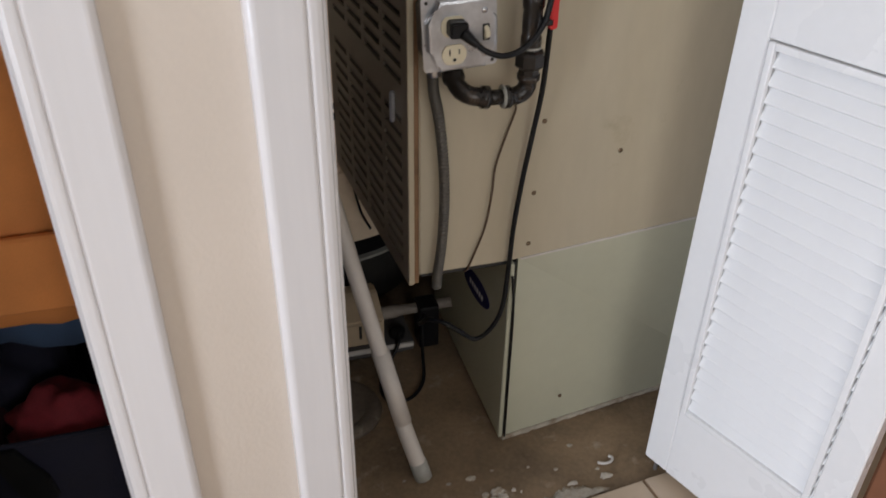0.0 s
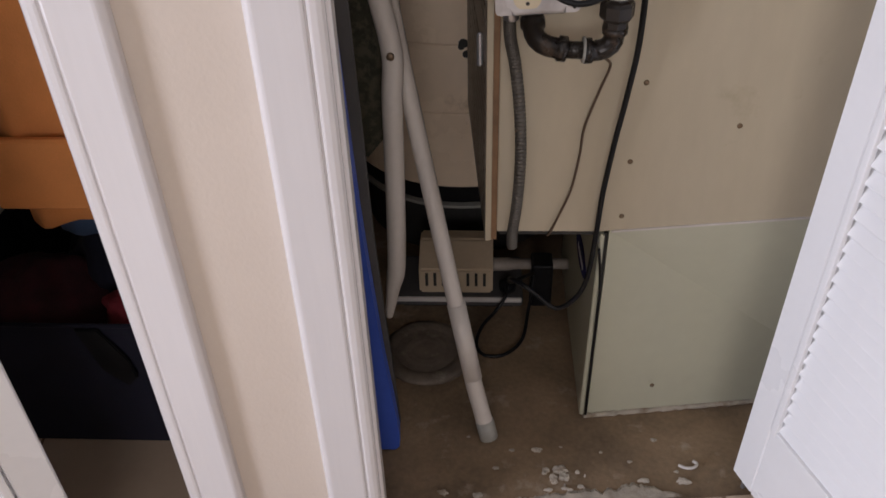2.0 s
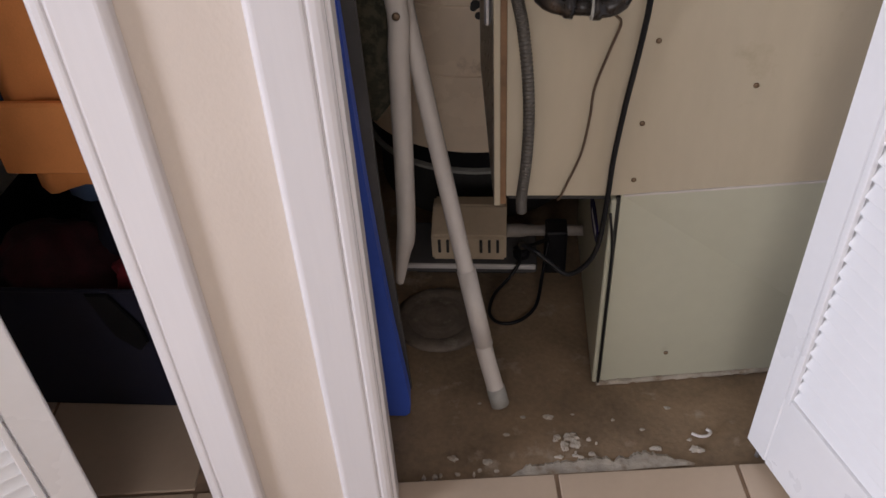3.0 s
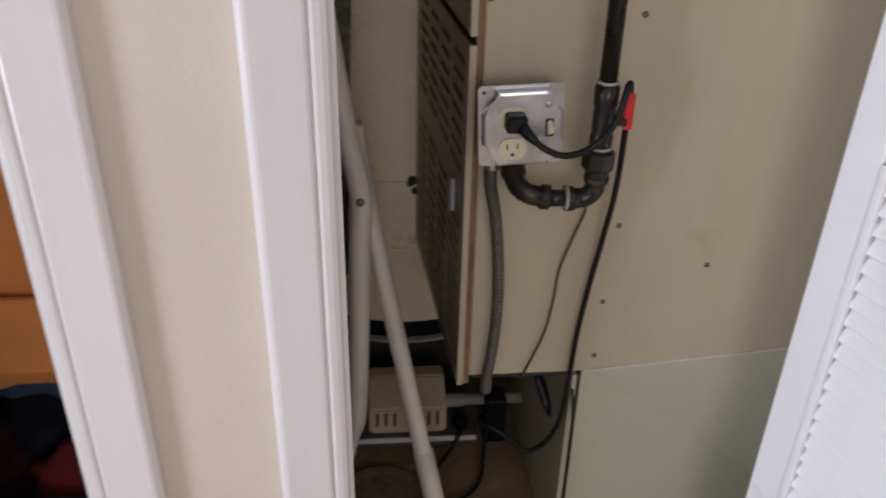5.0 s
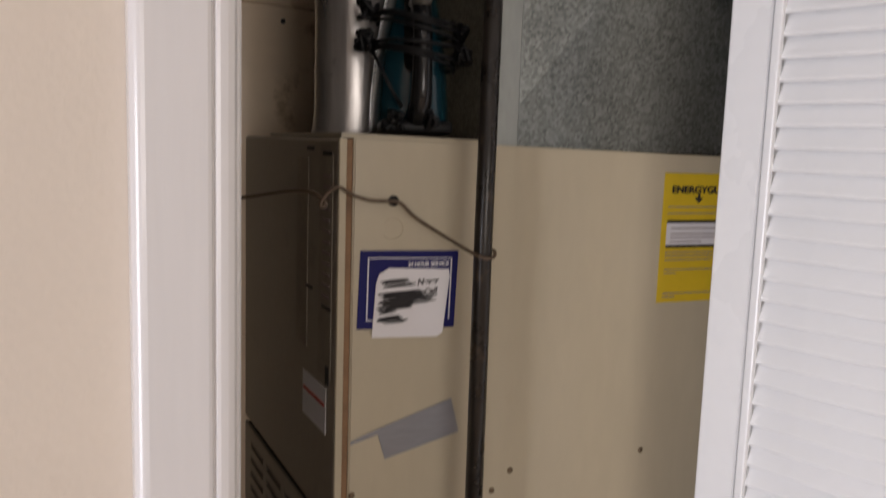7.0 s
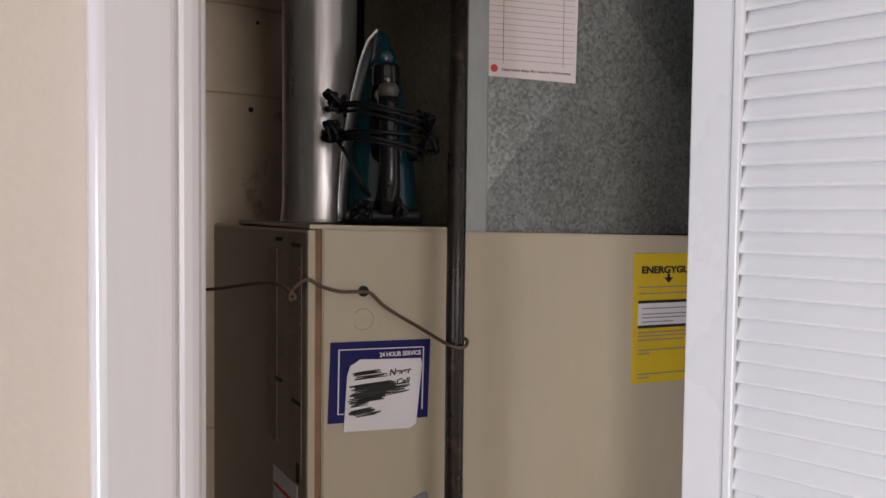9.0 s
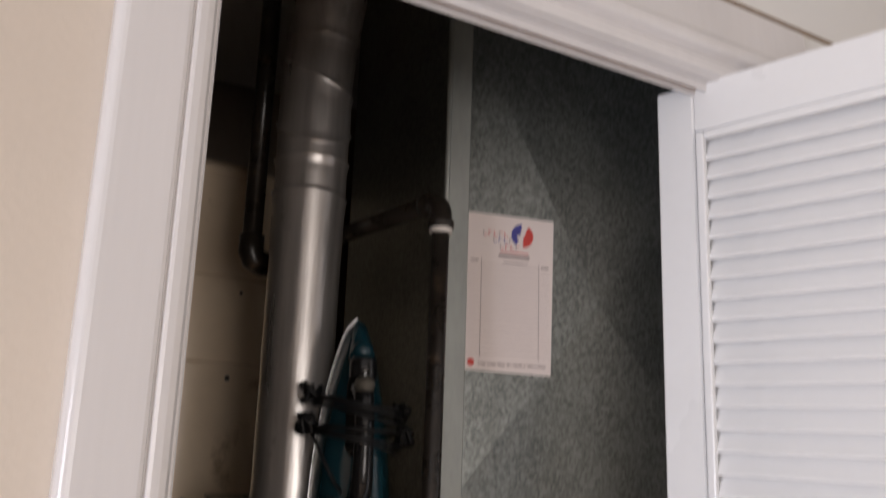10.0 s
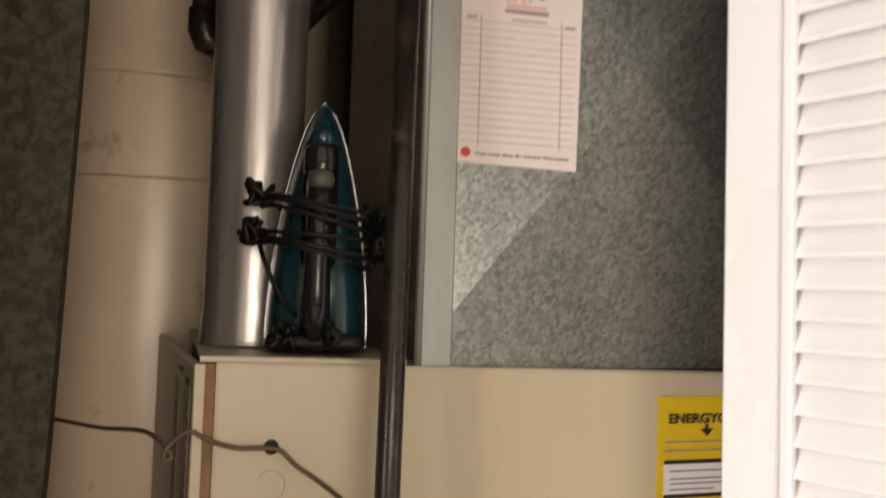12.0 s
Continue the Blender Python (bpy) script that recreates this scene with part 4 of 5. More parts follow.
conduit = part("flexible_conduit", tube([(0.336, 0.953, 0.80), (0.338, 0.952, 0.77), (0.346, 0.952, 0.73), (0.354, 0.953, 0.66), (0.3575, 0.955, 0.585), (0.355, 0.957, 0.51), (0.3495, 0.960, 0.45), (0.350, 0.968, 0.418)], lambda t: 0.0080 + 0.0008 * math.sin(t * math.tau * 84), 12, steps=66), GREYFLEX, smooth=True)
tagged(conduit, "grey ribbed flexible conduit hanging from the outlet box", "conduit")

cord = empty("power_cord", "black appliance cord plugged into the outlet and looping down", "power cord")
part("plug", prism(rounded(-0.013, 0.013, -0.011, 0.011, 0.005), "y", -0.022, 0.0, bevel=0.003), BLACKPL, cord).matrix_local = pose(0.357, 0.918, 0.8755, 0, 0, 0)
part("strain_relief", tube([(0.364, 0.900, 0.871), (0.372, 0.892, 0.864), (0.380, 0.888, 0.857)], lambda t: 0.0085 - 0.004 * t, 10, steps=4), BLACKPL, cord, smooth=True)
part("cable", tube([(0.376, 0.890, 0.861), (0.390, 0.886, 0.850), (0.412, 0.884, 0.842), (0.436, 0.886, 0.845), (0.458, 0.890, 0.858), (0.476, 0.896, 0.880), (0.485, 0.902, 0.908), (0.490, 0.910, 0.920), (0.497, 0.922, 0.912), (0.503, 0.938, 0.85), (0.506, 0.953, 0.76), (0.501, 0.965, 0.68), (0.492, 0.970, 0.60), (0.484, 0.973, 0.51), (0.481, 0.975, 0.43), (0.474, 0.975, 0.345), (0.456, 0.978, 0.298), (0.428, 0.982, 0.276), (0.398, 0.99, 0.296), (0.372, 1.0, 0.312), (0.352, 1.03, 0.30), (0.36, 1.12, 0.22), (0.41, 1.27, 0.12)], 0.0042, 10, steps=8), BLACKPL, cord, smooth=True)
part("lower_cable", tube([(0.488, 0.972, 0.41), (0.4985, 0.980, 0.32), (0.4995, 0.981, 0.16), (0.5, 0.981, 0.01)], 0.0022, 8, steps=4), BLACKPL, cord, smooth=True)

wire = part("thermostat_wire", tube([(0.455, 0.945, 0.752), (0.468, 0.965, 0.735), (0.476, 0.979, 0.718), (0.465, 0.981, 0.680), (0.449, 0.981, 0.624), (0.4455, 0.981, 0.577), (0.437, 0.981, 0.516), (0.419, 0.982, 0.460), (0.411, 0.984, 0.436), (0.407, 0.990, 0.424), (0.405, 1.004, 0.4205)], 0.0019, 8, steps=6), BROWNWIRE, smooth=True)
tagged(wire, "thin brown thermostat wire hanging down the furnace side", "wire")
lead = part("sensor_wire", tube([(0.10, 1.42, 1.346), (0.17, 1.30, 1.352), (0.22, 1.18, 1.362), (0.262, 1.05, 1.380), (0.278, 1.0, 1.382), (0.288, 0.985, 1.375), (0.292, 0.982, 1.368), (0.286, 0.983, 1.366), (0.287, 0.983, 1.374), (0.298, 0.981, 1.386), (0.308, 0.980, 1.389), (0.322, 0.981, 1.381), (0.345, 0.981, 1.374), (0.368, 0.982, 1.373), (0.383, 0.981, 1.371), (0.398, 0.980, 1.357), (0.414, 0.979, 1.346), (0.437, 0.955, 1.330), (0.4525, 0.9095, 1.3165), (0.4635, 0.9022, 1.313), (0.4745, 0.9058, 1.314), (0.4800, 0.9155, 1.319), (0.476, 0.927, 1.322)], lambda t: 0.0022, 8, steps=6), BROWNWIRE, smooth=True)
tagged(lead, "thin brown wire across the furnace tied to the gas pipe", "wire")

# ---- water heater behind ----
tank = empty("water_heater", "tall water heater in an off-white stained jacket", "water heater")
TX, TY, TR = 0.255, 1.752, 0.285


def jacket(z0, z1):
    bm = lathe([(TR - 0.003, z0), (TR, z0 + 0.0006), (TR, z0 + 0.004), (TR, z1 - 0.004), (TR, z1 - 0.0006), (TR - 0.003, z1)], 128, m=pose(TX, TY, 0))
    return bm


for z0, z1 in ((0.205, 0.388), (0.3885, 0.540), (0.5405, 1.10), (1.1005, 1.667), (1.6675, 1.816), (1.8165, 2.0)):
    part("jacket_band", jacket(z0, z1), JACKET, tank, smooth=True)
part("dome_top", lathe([(TR, 2.0005), (TR - 0.004, 2.014), (TR - 0.03, 2.032), (TR * 0.6, 2.052), (0.02, 2.062)], 96, m=pose(TX, TY, 0)), JACKET, tank, smooth=True)
part("base_skirt", lathe([(TR - 0.03, 0.155), (TR - 0.012, 0.157), (TR - 0.012, 0.204), (TR - 0.03, 0.2045)], 64, m=pose(TX, TY, 0)), BLACKPL, tank, "black base skirt", smooth=False)
part("base_ring", lathe([(TR - 0.02, 0.144), (TR - 0.004, 0.145), (TR - 0.004, 0.152), (TR - 0.02, 0.154)], 64, m=pose(TX, TY, 0)), CAP, tank, "grey rim")
part("base_stand", lathe([(TR - 0.06, 0.0), (TR - 0.03, 0.0), (TR - 0.03, 0.1435), (TR - 0.06, 0.1438)], 48, m=pose(TX, TY, 0)), DARKIN, tank)
for x, z, r in ((0.333, 1.642, 0.0045), (0.345, 1.791, 0.003), (0.262, 0.545, 0.010), (0.268, 0.522, 0.008), (0.258, 0.538, 0.007)):
    a = math.acos((x - TX) / (TR + 0.0005))
    part("jacket_hole", lathe([(0.0005, 0), (r, 0), (r, 0.002), (0.0005, 0.002)], 9, m=pose(x, TY - TR * math.sin(a) + 0.0008, z, 90)), DARKIN, tank)
thin = part("jacket_wire", tube([(0.297, 1.455, 0.52), (0.295, 1.452, 0.43), (0.300, 1.448, 0.36), (0.312, 1.44, 0.30), (0.33, 1.43, 0.26)], 0.0028, 8, steps=6), BLACKPL, tank, "thin black wire", smooth=True)

# ---- condensate pump ----
pump = empty("condensate_pump", "yellowed plastic condensate pump with slotted cover", "pump")


def pump_cover():
    bm = prism([(1.292, 0.042), (1.410, 0.042), (1.410, 0.130), (1.365, 0.137), (1.294, 0.106)], "x", 0.166, 0.326)
    bmesh.ops.bevel(bm, geom=bm.edges[:], offset=0.005, segments=2, affect="EDGES")
    return bm


part("cover", pump_cover(), PUMPCASE, pump)
for k in range(8):
    x = 0.180 + 0.0178 * k
    if k in (3, 4):
        continue
    part("slot", box((x, 1.2905, 0.064), (x + 0.006, 1.2955, 0.098), 0.0008), DARKIN, pump)
# shadow on the tray and light on its lip are put into two colours
part("tank", box((0.105, 1.278, 0.018), (0.392, 1.43, 0.042), 0.008, seg=2), GREYBOARD, pump, "tray-like tank, coloured dark for the shadow on its top")
part("tank_lip", box((0.108, 1.2765, 0.030), (0.389, 1.284, 0.0415), 0.002), PVC, pump, "pale strip for the lit front lip")
part("tank_foot", box((0.13, 1.30, 0.0), (0.37, 1.42, 0.018)), DARKIN, pump)
part("float_cap", lathe([(0.014, 0), (0.018, 0.002), (0.018, 0.016), (0.012, 0.02)], 16, m=pose(0.358, 1.31, 0.042)), BLACKPL, pump, "black cap", smooth=True)
# the pipe's shade is in its colour
drain = part("drain_pipe", tube([(0.3265, 1.335, 0.092), (0.40, 1.33, 0.097), (0.489, 1.325, 0.102)], lambda t: 0.012 + (0.003 if t < 0.3 else 0), 14, steps=6), SHADEDPVC, smooth=True)
tagged(drain, "white plastic drain pipe between pump and furnace", "pipe")
brick = empty("plug_transformer", "black plug-in transformer with cord beside the pump", "transformer")
part("case", box((0.408, 1.30, 0.0), (0.455, 1.35, 0.115), 0.006, seg=2), BLACKPL, brick)
part("cord", tube([(0.415, 1.302, 0.09), (0.402, 1.25, 0.035), (0.388, 1.19, 0.006), (0.352, 1.145, 0.005), (0.312, 1.14, 0.005), (0.292, 1.17, 0.005), (0.302, 1.22, 0.010), (0.332, 1.255, 0.025), (0.352, 1.272, 0.05), (0.356, 1.295, 0.062)], 0.0038, 8, steps=8), BLACKPL, brick, smooth=True)

# ---- round floor cover ----
cover_disc = empty("floor_drain_cover", "round worn concrete-grey floor drain cover", "drain cover")
part("rim", lathe([(0.062, 0.003), (0.066, 0.0055), (0.080, 0.0065), (0.090, 0.004), (0.097, -0.004), (0.062, -0.004)], 40, m=pose(0.188, 1.155, 0)), DRAIN, cover_disc, smooth=True)
part("lid", lathe([(0.001, 0.0042), (0.024, 0.0042), (0.031, 0.0052), (0.042, 0.0052), (0.050, 0.0040), (0.0622, 0.0036), (0.0622, -0.003), (0.001, -0.003)], 40, m=pose(0.188, 1.155, 0)), DRAIN, cover_disc, "dished worn lid")

# ---- ironing board and boards standing in the closet ----
iron_board = empty("ironing_board", "ironing board stood on end with dark mottled cover and off-white legs", "ironing board")


def padded(pts, axis, lo, hi):
    bm = prism(pts, axis, lo, hi)
    bmesh.ops.bevel(bm, geom=bm.edges[:], offset=0.008, segments=2, affect="EDGES")
    return bm


part("cover", padded([(-0.04, 0.50), (0.10, 0.47), (0.140, 0.52), (0.148, 0.70), (0.176, 1.35), (0.188, 1.80), (0.190, 1.98), (-0.04, 2.0)], "y", 1.135, 1.175), COVER, iron_board, "dark mottled padded cover")


part("leg", tube([(0.085, 1.10, 1.20), (0.125, 1.09, 0.95), (0.148, 1.078, 0.80), (0.166, 1.072, 0.70), (0.162, 1.068, 0.62), (0.157, 1.068, 0.45), (0.150, 1.072, 0.30), (0.140, 1.074, 0.24), (0.128, 1.076, 0.17)], lambda t: 0.0165 if t < 0.8 else 0.0165 - 0.045 * (t - 0.8), 18, steps=8), TUBE, iron_board, "off-white enamelled tube leg", smooth=True)
part("leg", tube([(0.158, 1.108, 0.80), (0.178, 1.104, 0.66), (0.225, 1.05, 0.42), (0.262, 1.0, 0.24), (0.288, 0.965, 0.115), (0.315, 0.933, 0.013)], lambda t: 0.0145 + (0.0012 if 0.78 < t else 0), 18, steps=8), TUBE, iron_board, "off-white enamelled tube leg", smooth=True)
part("foot_cap", tube([(0.309, 0.940, 0.036), (0.318, 0.929, 0.001)], lambda t: 0.0172, 18), CAP, iron_board, "grey rubber foot cap", smooth=True)
part("leg_sleeve", tube([(0.258, 1.006, 0.262), (0.288, 0.966, 0.120)], lambda t: 0.0168, 16), TUBE, iron_board, "cracked plastic sleeve", smooth=True)
part("pivot_bolt", lathe([(0.0062, 0), (0.0062, 0.003), (0.004, 0.0045)], 12, m=pose(0.1655, 1.056, 0.700, 90)), SCREW, iron_board, "brown pivot bolt", smooth=True)

blue = part("plastic_board", prism([(-0.03, 0.0), (0.146, 0.0), (0.154, 0.008), (0.1555, 0.05), (0.153, 0.09), (0.140, 0.24), (0.130, 0.41), (0.124, 0.53), (0.120, 0.67), (0.117, 0.80), (-0.03, 0.80)], "y", 0.895, 0.918, bevel=0.003), BLUE)
tagged(blue, "blue plastic board standing on the closet floor", "board")
grey = part("card_board", prism([(-0.03, 0.0), (0.150, 0.0), (0.146, 0.10), (0.137, 0.29), (0.131, 0.45), (0.129, 0.61), (0.126, 0.78), (0.122, 1.02), (-0.03, 1.02)], "y", 0.960, 0.972, bevel=0.002), GREYBOARD)
tagged(grey, "dark grey board standing behind the blue one", "board")

# ---- steam iron on the furnace ----
iron = empty("steam_iron", "teal and black steam iron on its heel with cord wound round", "iron")


def iron_outline(w, h, z0, y0=0.0, n=18):
    right = []
    for k in range(n + 1):
        t = k / n
        right.append((w * (1 - t ** 2.4) ** 0.60 * (0.9 + 0.1 * math.cos(t * 3)), z0 + h * t))
    return [(x, z) for x, z in right] + [(-x, z) for x, z in reversed(right[:-1])]


def place_iron(ob):
    ob.matrix_local = pose(0.426, 1.076, 1.4525, -3, 0, -10)
    return ob


place_iron(part("soleplate", prism(iron_outline(0.0525, 0.258, 0.004), "y", 0.012, 0.018, bevel=0.002), CHROME, iron, "bright steel soleplate"))


def iron_body():
    """The shell: outlines that shrink away from the soleplate."""
    bm = bmesh.new()
    loops = []
    for w, h, z0, y in ((0.0510, 0.2545, 0.004, 0.010), (0.0500, 0.250, 0.005, -0.006), (0.043, 0.225, 0.006, -0.026), (0.034, 0.19, 0.008, -0.040), (0.020, 0.15, 0.012, -0.047)):
        loops.append([bm.verts.new((x, y, z)) for x, z in iron_outline(w, h, z0)])
    for a, b in zip(loops, loops[1:]):
        for k in range(len(a)):
            bm.faces.new((a[k], a[(k + 1) % len(a)], b[(k + 1) % len(b)], b[k]))
    bm.faces.new(loops[0])
    bm.faces.new(loops[-1][::-1])
    return bm


place_iron(part("shell", iron_body(), TEAL, iron, "glossy teal shell", smooth=True))
place_iron(part("control_panel", prism(rounded(-0.017, 0.017, 0.075, 0.178, 0.014), "y", -0.054, -0.036, bevel=0.004), GLOSSBLACK, iron, "glossy black control panel", smooth=True))
place_iron(part("handle", tube([(0, -0.044, 0.160), (0, -0.066, 0.154), (0, -0.080, 0.132), (0, -0.084, 0.09), (0, -0.078, 0.040), (0, -0.045, 0.018)], lambda t: 0.0160 - 0.004 * math.sin(t * math.pi), 16, steps=8), GLOSSBLACK, iron, "black handle", smooth=True))
place_iron(part("heel", box((-0.046, -0.060, 0.0), (0.046, 0.012, 0.017), 0.008, seg=3), BLACKPL, iron, "black heel", smooth=True))
place_iron(part("dial_block", lathe([(0.0165, 0.170), (0.0175, 0.173), (0.0175, 0.193), (0.0150, 0.197)], 22, m=pose(0, -0.058, 0)), GLOSSBLACK, iron, "black dial block", smooth=True))
place_iron(part("nozzle", lathe([(0.004, 0.194), (0.0125, 0.199), (0.0145, 0.207), (0.0115, 0.216), (0.004, 0.220)], 20, m=pose(0, -0.048, 0)), TEAL, iron, "teal spray nozzle", smooth=True))
place_iron(part("water_tank", tube([(0, -0.016, 0.244), (0, -0.032, 0.222), (0, -0.044, 0.198)], lambda t: 0.008 + 0.010 * t, 16, steps=4), TEAL, iron, "raised teal nose", smooth=True))
rng = random.Random(11)


def strand(a, b, front, sag, behind):
    """One turn of the cord: across the front from a to b, and back behind the heel side where it is asked for."""
    pts = [(a[0], -0.030, a[1])]
    for k in range(1, 8):
        t = k / 8
        pts.append((a[0] + (b[0] - a[0]) * t, -0.030 - front * math.sin(t * math.pi) ** 0.45, a[1] + (b[1] - a[1]) * t - sag * math.sin(t * math.pi)))
    pts.append((b[0], -0.030, b[1]))
    if behind:
        pts += [(b[0] * 0.8, 0.021, b[1]), (0, 0.023, (a[1] + b[1]) / 2), (a[0] * 0.8, 0.021, a[1])]
    place_iron(part("cord_turn", tube(pts, 0.0024, 8, steps=5), BLACKPL, iron, "black cord", smooth=True))


for a, b, front, sag, behind in (((-0.055, 0.150), (0.056, 0.132), 0.068, 0.006, True), ((-0.056, 0.146), (0.058, 0.122), 0.071, 0.004, True), ((-0.057, 0.140), (0.058, 0.112), 0.066, 0.003, False), ((-0.060, 0.112), (0.057, 0.106), 0.070, 0.003, True), ((-0.060, 0.108), (0.055, 0.088), 0.067, 0.002, True), ((-0.059, 0.104), (0.050, 0.080), 0.065, 0.0, False), ((-0.058, 0.104), (-0.016, 0.030), 0.034, 0.010, False)):
    strand(a, b, front, sag, behind)
for x, z, n in ((-0.060, 0.154, 24), (-0.064, 0.114, 24), (0.056, 0.132, 20), (0.060, 0.104, 22), (-0.030, 0.014, 16), (0.012, 0.018, 16)):
    pts = [(x + rng.uniform(-0.012, 0.012), (-0.032 if z > 0.05 else -0.066) + rng.uniform(-0.014, 0.010), z + rng.uniform(-0.012, 0.012)) for _ in range(n)]
    place_iron(part("cord_knot", tube(pts, 0.0034, 8, steps=6), BLACKPL, iron, "bunched black cord", smooth=True))
place_iron(part("steam_knob", lathe([(0.004, 0.150), (0.011, 0.154), (0.0135, 0.162), (0.011, 0.169), (0.004, 0.172)], 18, m=pose(0, -0.074, 0)), GREYFLEX, iron, "grey knob", smooth=True))

# ---- folding louvred doors ----
LW, LT = 0.36, 0.028


def louvred_door(m, label):
    """One leaf: two stiles, three rails, beads and slats, faced to its own -y."""
    th = empty("louvred_door", label, "door", "folding closet doors")
    z0, z1 = 0.03, 2.008
    s = 0.052
    rails = ((z0, 0.187), (0.868, 0.983), (1.944, z1))
    part("stile", box((0, 0, z0), (s - 0.0006, LT, z1), 0.0025), DOORWHITE, th)
    part("stile", box((LW - s + 0.0006, 0, z0), (LW, LT, z1), 0.0025), DOORWHITE, th)
    for a, b in rails:
        part("rail", box((s, 0.0006, a), (LW - s, LT - 0.0006, b), 0.0012), DOORWHITE, th)
    for (_, a), (b, _) in zip(rails, rails[1:]):
        w, g, p = 0.0130, 0.0024, -0.0030
        for lo, hi in (((s + g, p, a + g), (s + w, 0.006, b - g)), ((LW - s - w, p, a + g), (LW - s - g, 0.006, b - g)), ((s + w, p + 0.0003, a + g), (LW - s - w, 0.006, a + w)), ((s + w, p + 0.0003, b - w), (LW - s - w, 0.006, b - g))):
            part("bead", box(lo, hi, 0.0022, seg=2), DOORWHITE, th)
        n = round((b - a - 2 * w) / 0.0252)
        step = (b - a - 2 * w) / n
        first = None
        for k in range(n):
            if first is None:
                bm = box((s - 0.0002, -0.0180, -0.0030), (LW - s + 0.0002, 0.0180, 0.0030), 0.0022, seg=2)
                first = part("slat", bm, DOORWHITE, th)
                o = first
            else:
                o = new("slat", first.data)
                o.parent = th
            o.matrix_local = pose(0, 0.0135, a + w + 0.0026 + step * (k + 0.5), 59 + random.uniform(-1.0, 1.0), 0, 0)
    th.matrix_world = m
    return th


right_leaf = louvred_door(pose(0.738, 0.845, 0, 0, 0.12, -70), "white painted louvred folding door leaf standing open")
left_leaf = louvred_door(pose(-0.268 - LW * 0.78, 0.598 - LW * 0.626, 0, 0, 0, 38.7), "white painted louvred door leaf of the clothes closet")
# unseen leaf, added to keep the left window's light off the closet floor
shading_leaf = louvred_door(pose(-0.838, 0.603, 0, 0, 0, -39.4), "white painted louvred door leaf of the clothes closet")
for leaf in (right_leaf, left_leaf, shading_leaf):
    part("hinge_pin", tube([(0.02, 0.014, 0.0), (0.02, 0.014, 0.035)], 0.004, 8), STEEL, leaf, "steel pivot pin")
    part("top_pin", tube([(0.02, 0.014, 2.005), (0.02, 0.014, 2.03)], 0.004, 8), STEEL, leaf, "steel pivot pin")

part("paint_chip", box((-0.0006, 0.010, 1.895), (0.0006, 0.021, 1.912)), BROWNWOOD, right_leaf, "bare wood where paint chipped off")

# ---- brown wooden board past the open leaf ----
wood = part("wooden_panel", box((0, 0, 0.011), (0.5, 0.03, 0.75), 0.004), BROWNWOOD)
wood.matrix_world = pose(0.905, 0.52, 0, 0, 0, -60)
tagged(wood, "red-brown wooden panel standing past the louvred door", "panel")

# ---- clothes closet ----
rod = part("closet_rod", tube([(-1.2, 1.02, 1.72), (-0.12, 1.02, 1.72)], 0.014, 14), CHROME, smooth=True)
tagged(rod, "steel clothes rod across the clothes closet", "closet rod", kind="structure")


def garment(name, x0, x1, y, z0, z1, fold, material, label, seed, thick=0.05):
    """A hanging garment: a closed, pleated sack that narrows to the shoulders and hooks over the rod."""
    rng = random.Random(seed)
    ph = [rng.uniform(0, 6.28) for _ in range(3)]
    nu, nz = 40, 26
    bm = bmesh.new()
    rings = []
    for j in range(nz + 1):
        t = j / nz
        z = z0 + (z1 - z0) * t
        k = 1 if t < 0.86 else max(0.16, 1 - (t - 0.86) / 0.14)
        ring = []
        for i in range(nu):
            a = math.tau * i / nu
            x = (x0 + x1) / 2 + (x1 - x0) / 2 * k * math.copysign(abs(math.cos(a)) ** 0.6, math.cos(a))
            w = fold * (math.sin(x * 60 + ph[0] + t * 2) + 0.6 * math.sin(x * 95 + ph[1] - t * 3)) * (1 - 0.6 * t)
            yy = y + w + thick / 2 * (0.4 + 0.6 * k) * math.copysign(abs(math.sin(a)) ** 0.6, math.sin(a))
            ring.append(bm.verts.new((x, yy, z + (0.012 * math.sin(x * 20 + ph[2]) if j == 0 else 0))))
        rings.append(ring)
    for a, b in zip(rings, rings[1:]):
        for i in range(nu):
            bm.faces.new((a[i], a[(i + 1) % nu], b[(i + 1) % nu], b[i]))
    bm.faces.new(rings[0][::-1])
    bm.faces.new(rings[-1])
    th = empty(name, label, "clothing", "hanging clothes")
    part("cloth", bm, material, th, smooth=True)
    cx = (x0 + x1) / 2
    part("hanger_hook", tube([(cx, y, z1 - 0.01), (cx, y, 1.70), (cx, y + 0.012, 1.735), (cx, 1.02, 1.739), (cx, 1.03, 1.73)], 0.0022, 8, steps=5), STEEL, th, "steel hanger hook", smooth=True)
    return th


jacket_o = garment("orange_jacket", -0.385, -0.12, 0.93, 0.505, 1.62, 0.006, ORANGE, "orange canvas jacket hanging in the clothes closet", 2, 0.07)
part("hem_band", box((-0.392, 0.872, 0.548), (-0.125, 0.887, 0.662), 0.004), ORANGE, jacket_o, "stitched cuff band")
garment("blue_jeans", -0.405, -0.135, 1.02, 0.405, 1.62, 0.006, DENIM, "blue denim trousers hanging behind the jacket", 4, 0.05)
garment("denim_jacket", -0.450, -0.388, 0.975, 0.545, 1.62, 0.006, DENIM, "dark blue denim jacket hanging beside the orange one", 6, 0.08)
garment("pale_sweater", -0.66, -0.455, 1.0, 0.575, 1.62, 0.010, PINKISH, "pale pinkish sweater hanging in the clothes closet", 9, 0.07)
garment("dark_dress", -0.80, -0.43, 1.075, 0.45, 1.62, 0.012, REDCLOTH, "dark red garment hanging in the clothes closet", 8, 0.06)


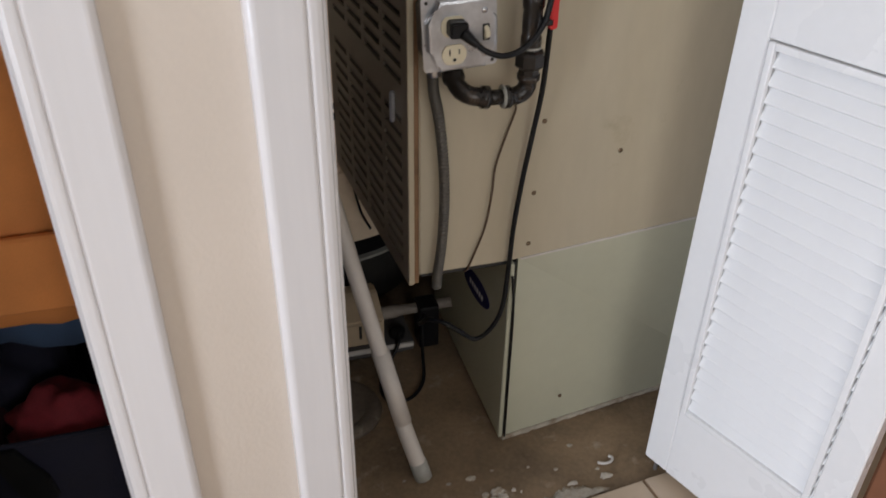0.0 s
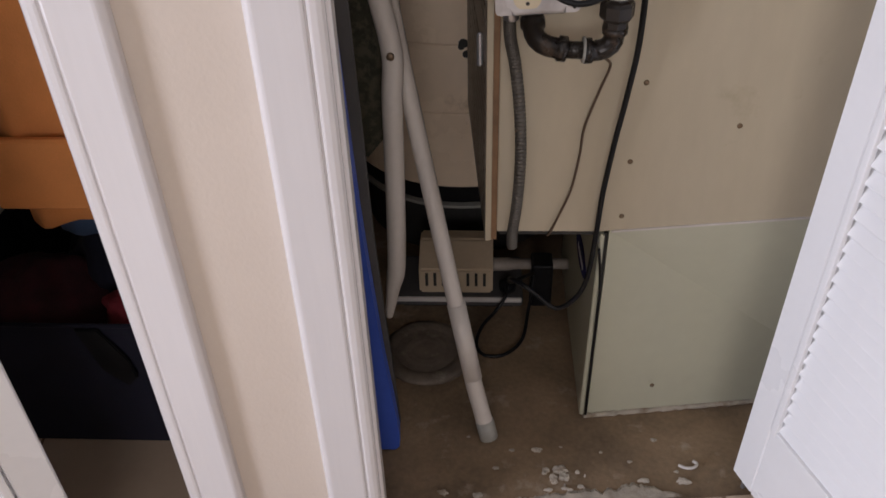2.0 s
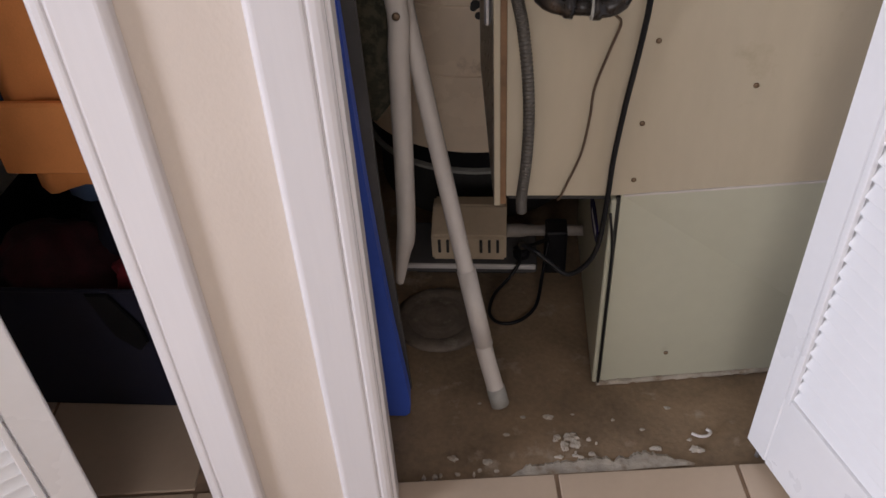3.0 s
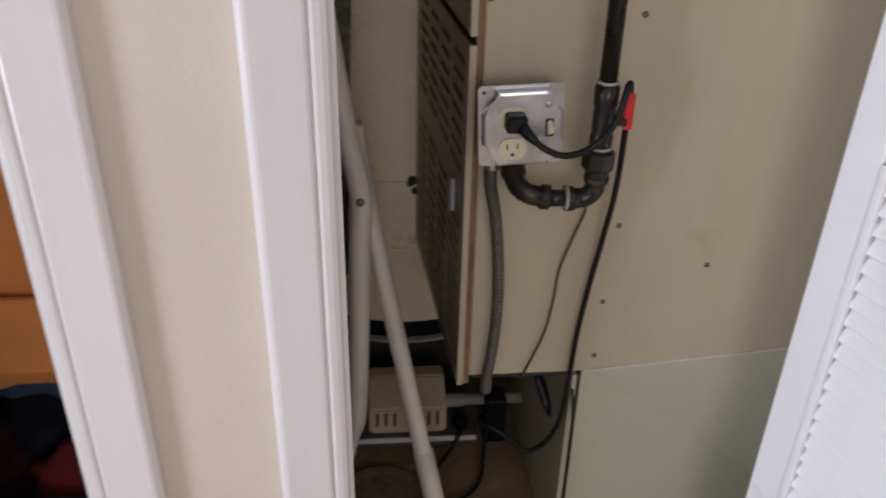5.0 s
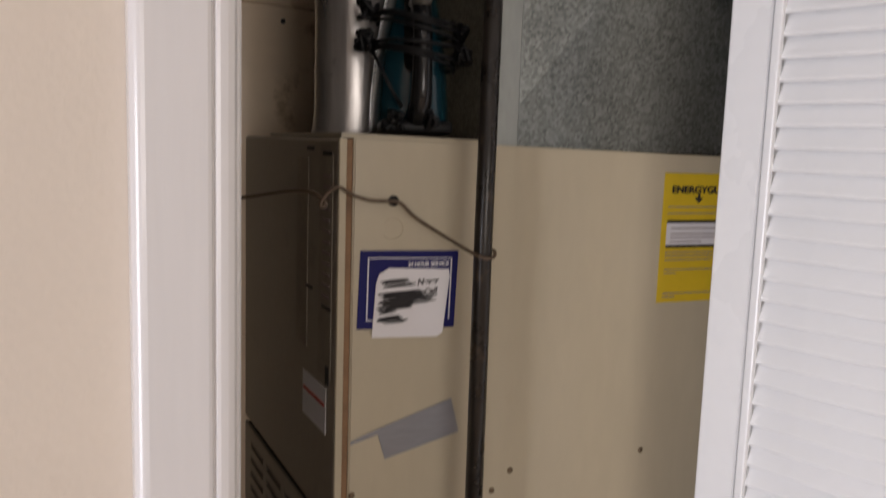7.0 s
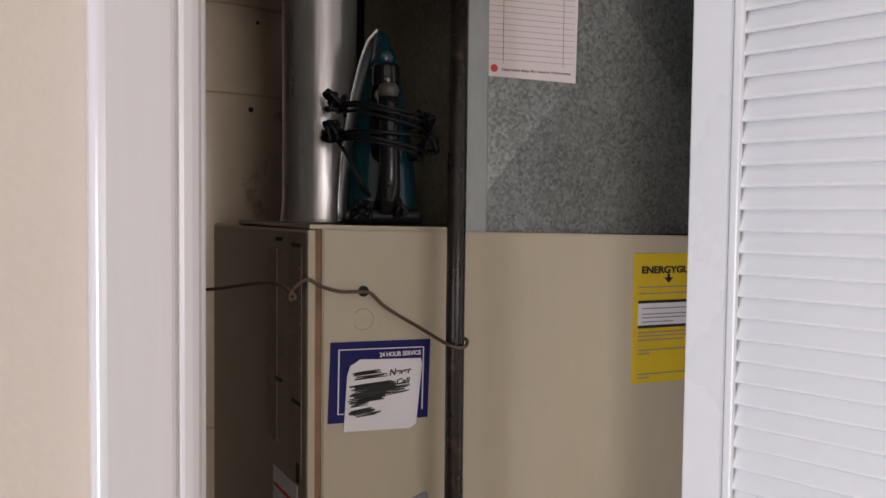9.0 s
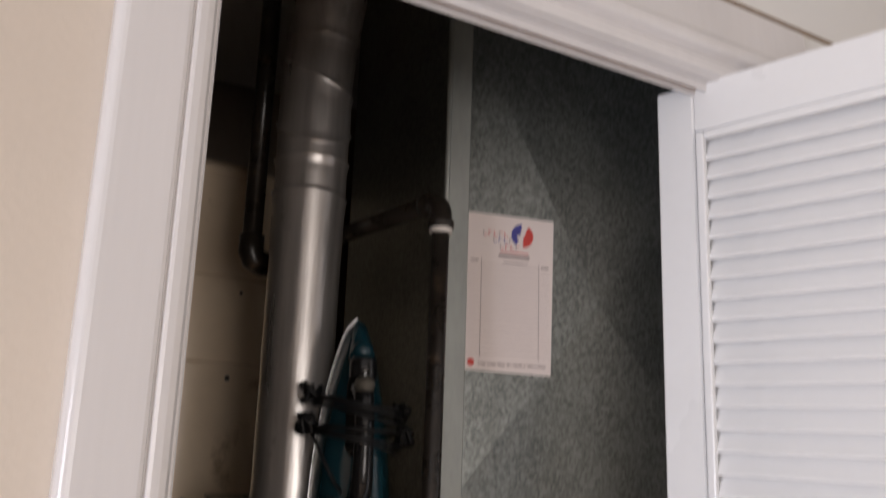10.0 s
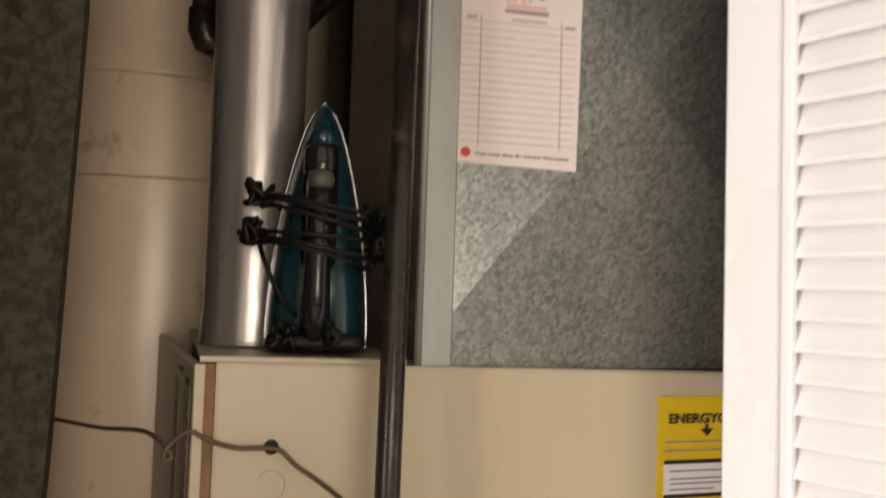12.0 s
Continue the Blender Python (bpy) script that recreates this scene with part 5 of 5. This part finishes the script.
def bin_shape(x0, x1, y0, y1, z0, z1):
    bm = bmesh.new()
    t, f = 0.006, 0.012
    o0 = [(x0 + f, y0 + f), (x1 - f, y0 + f), (x1 - f, y1 - f), (x0 + f, y1 - f)]
    o1 = [(x0, y0), (x1, y0), (x1, y1), (x0, y1)]
    i1 = [(x0 + t, y0 + t), (x1 - t, y0 + t), (x1 - t, y1 - t), (x0 + t, y1 - t)]
    i0 = [(x0 + f + t, y0 + f + t), (x1 - f - t, y0 + f + t), (x1 - f - t, y1 - f - t), (x0 + f + t, y1 - f - t)]
    L = [[bm.verts.new((x, y, z)) for x, y in ring] for ring, z in ((o0, z0), (o1, z1), (i1, z1), (i0, z0 + t))]
    for a, b in zip(L, L[1:]):
        for k in range(4):
            bm.faces.new((a[k], a[(k + 1) % 4], b[(k + 1) % 4], b[k]))
    bm.faces.new(L[0][::-1])
    bm.faces.new(L[3])
    bmesh.ops.bevel(bm, geom=bm.edges[:], offset=0.0025, segments=1, affect="EDGES")
    return bm


storage = empty("storage_bin", "dark navy cloth storage bin on the tiled floor", "storage bin")
part("body", bin_shape(-0.64, -0.125, 0.885, 1.25, 0.011, 0.312), NAVY, storage)
part("rim", tube([(-0.638, 0.886, 0.311), (-0.127, 0.886, 0.311)], 0.004, 8), NAVY, storage, smooth=True)
part("strap", prism([(-0.36, 0.308), (-0.32, 0.308), (-0.285, 0.24), (-0.280, 0.20), (-0.30, 0.18), (-0.335, 0.215)], "y", 0.877, 0.8835, bevel=0.002), BLACKPL, storage, "black carrying strap")


def heap(x, y, z, rx, ry, h, seed):
    """A crumpled heap of cloth."""
    bm = bmesh.new()
    bmesh.ops.create_icosphere(bm, subdivisions=4, radius=1)
    off = Vector((seed * 3.1, 0, 0))
    for v in bm.verts:
        d = 1 + 0.28 * noise.noise(v.co * 2.2 + off) + 0.14 * abs(noise.noise(v.co * 5 + off)) + 0.05 * noise.noise(v.co * 11 + off)
        v.co = Vector((x + v.co.x * rx * d, y + v.co.y * ry * d, z + v.co.z * h * d))
    return bm


tagged(part("maroon_blanket", heap(-0.475, 1.0, 0.245, 0.11, 0.09, 0.10, 1), MAROON, smooth=True), "crumpled maroon cloth in the storage bin", "cloth")
tagged(part("red_cloth", heap(-0.26, 0.965, 0.25, 0.085, 0.06, 0.085, 3), REDCLOTH, smooth=True), "crumpled dark red cloth in the storage bin", "cloth")
tagged(part("navy_cloth", heap(-0.36, 1.10, 0.25, 0.10, 0.10, 0.12, 2), NAVY, smooth=True), "crumpled dark navy cloth in the storage bin", "cloth")

# ---- tiled floor, tile by tile ----
tiles = empty("floor", "beige ceramic tile floor with brown grout", "floor", kind="structure", m=pose(0.153, 0.72, 0, 0, 0, 5.7))
part("grout_bed", box((-1.9, -3.3, -0.028), (2.2, 0.031, 0.006)), GROUT, tiles, "brown grout")
part("grout_bed", box((-1.25, 0.032, -0.028), (-0.205, 0.95, 0.006)), GROUT, tiles, "brown grout")
PITCH, JOINT = 0.305, 0.007
stone = None
for i in range(-6, 8):
    for j in range(-8, 4):
        x0, y1 = 0.574 + (i - 2) * PITCH, 0.028 + j * PITCH
        if j > 0 and not (-1.25 < x0 and x0 + PITCH < -0.12):
            continue
        if stone is None:
            stone = part("tile", box((0, -PITCH + JOINT, -0.004), (PITCH - JOINT, 0, 0.010), 0.0015), TILE, tiles)
            o = stone
        else:
            o = new("tile", stone.data)
            o.parent = tiles
        o.location = (x0, y1, random.uniform(-0.0004, 0.0004))
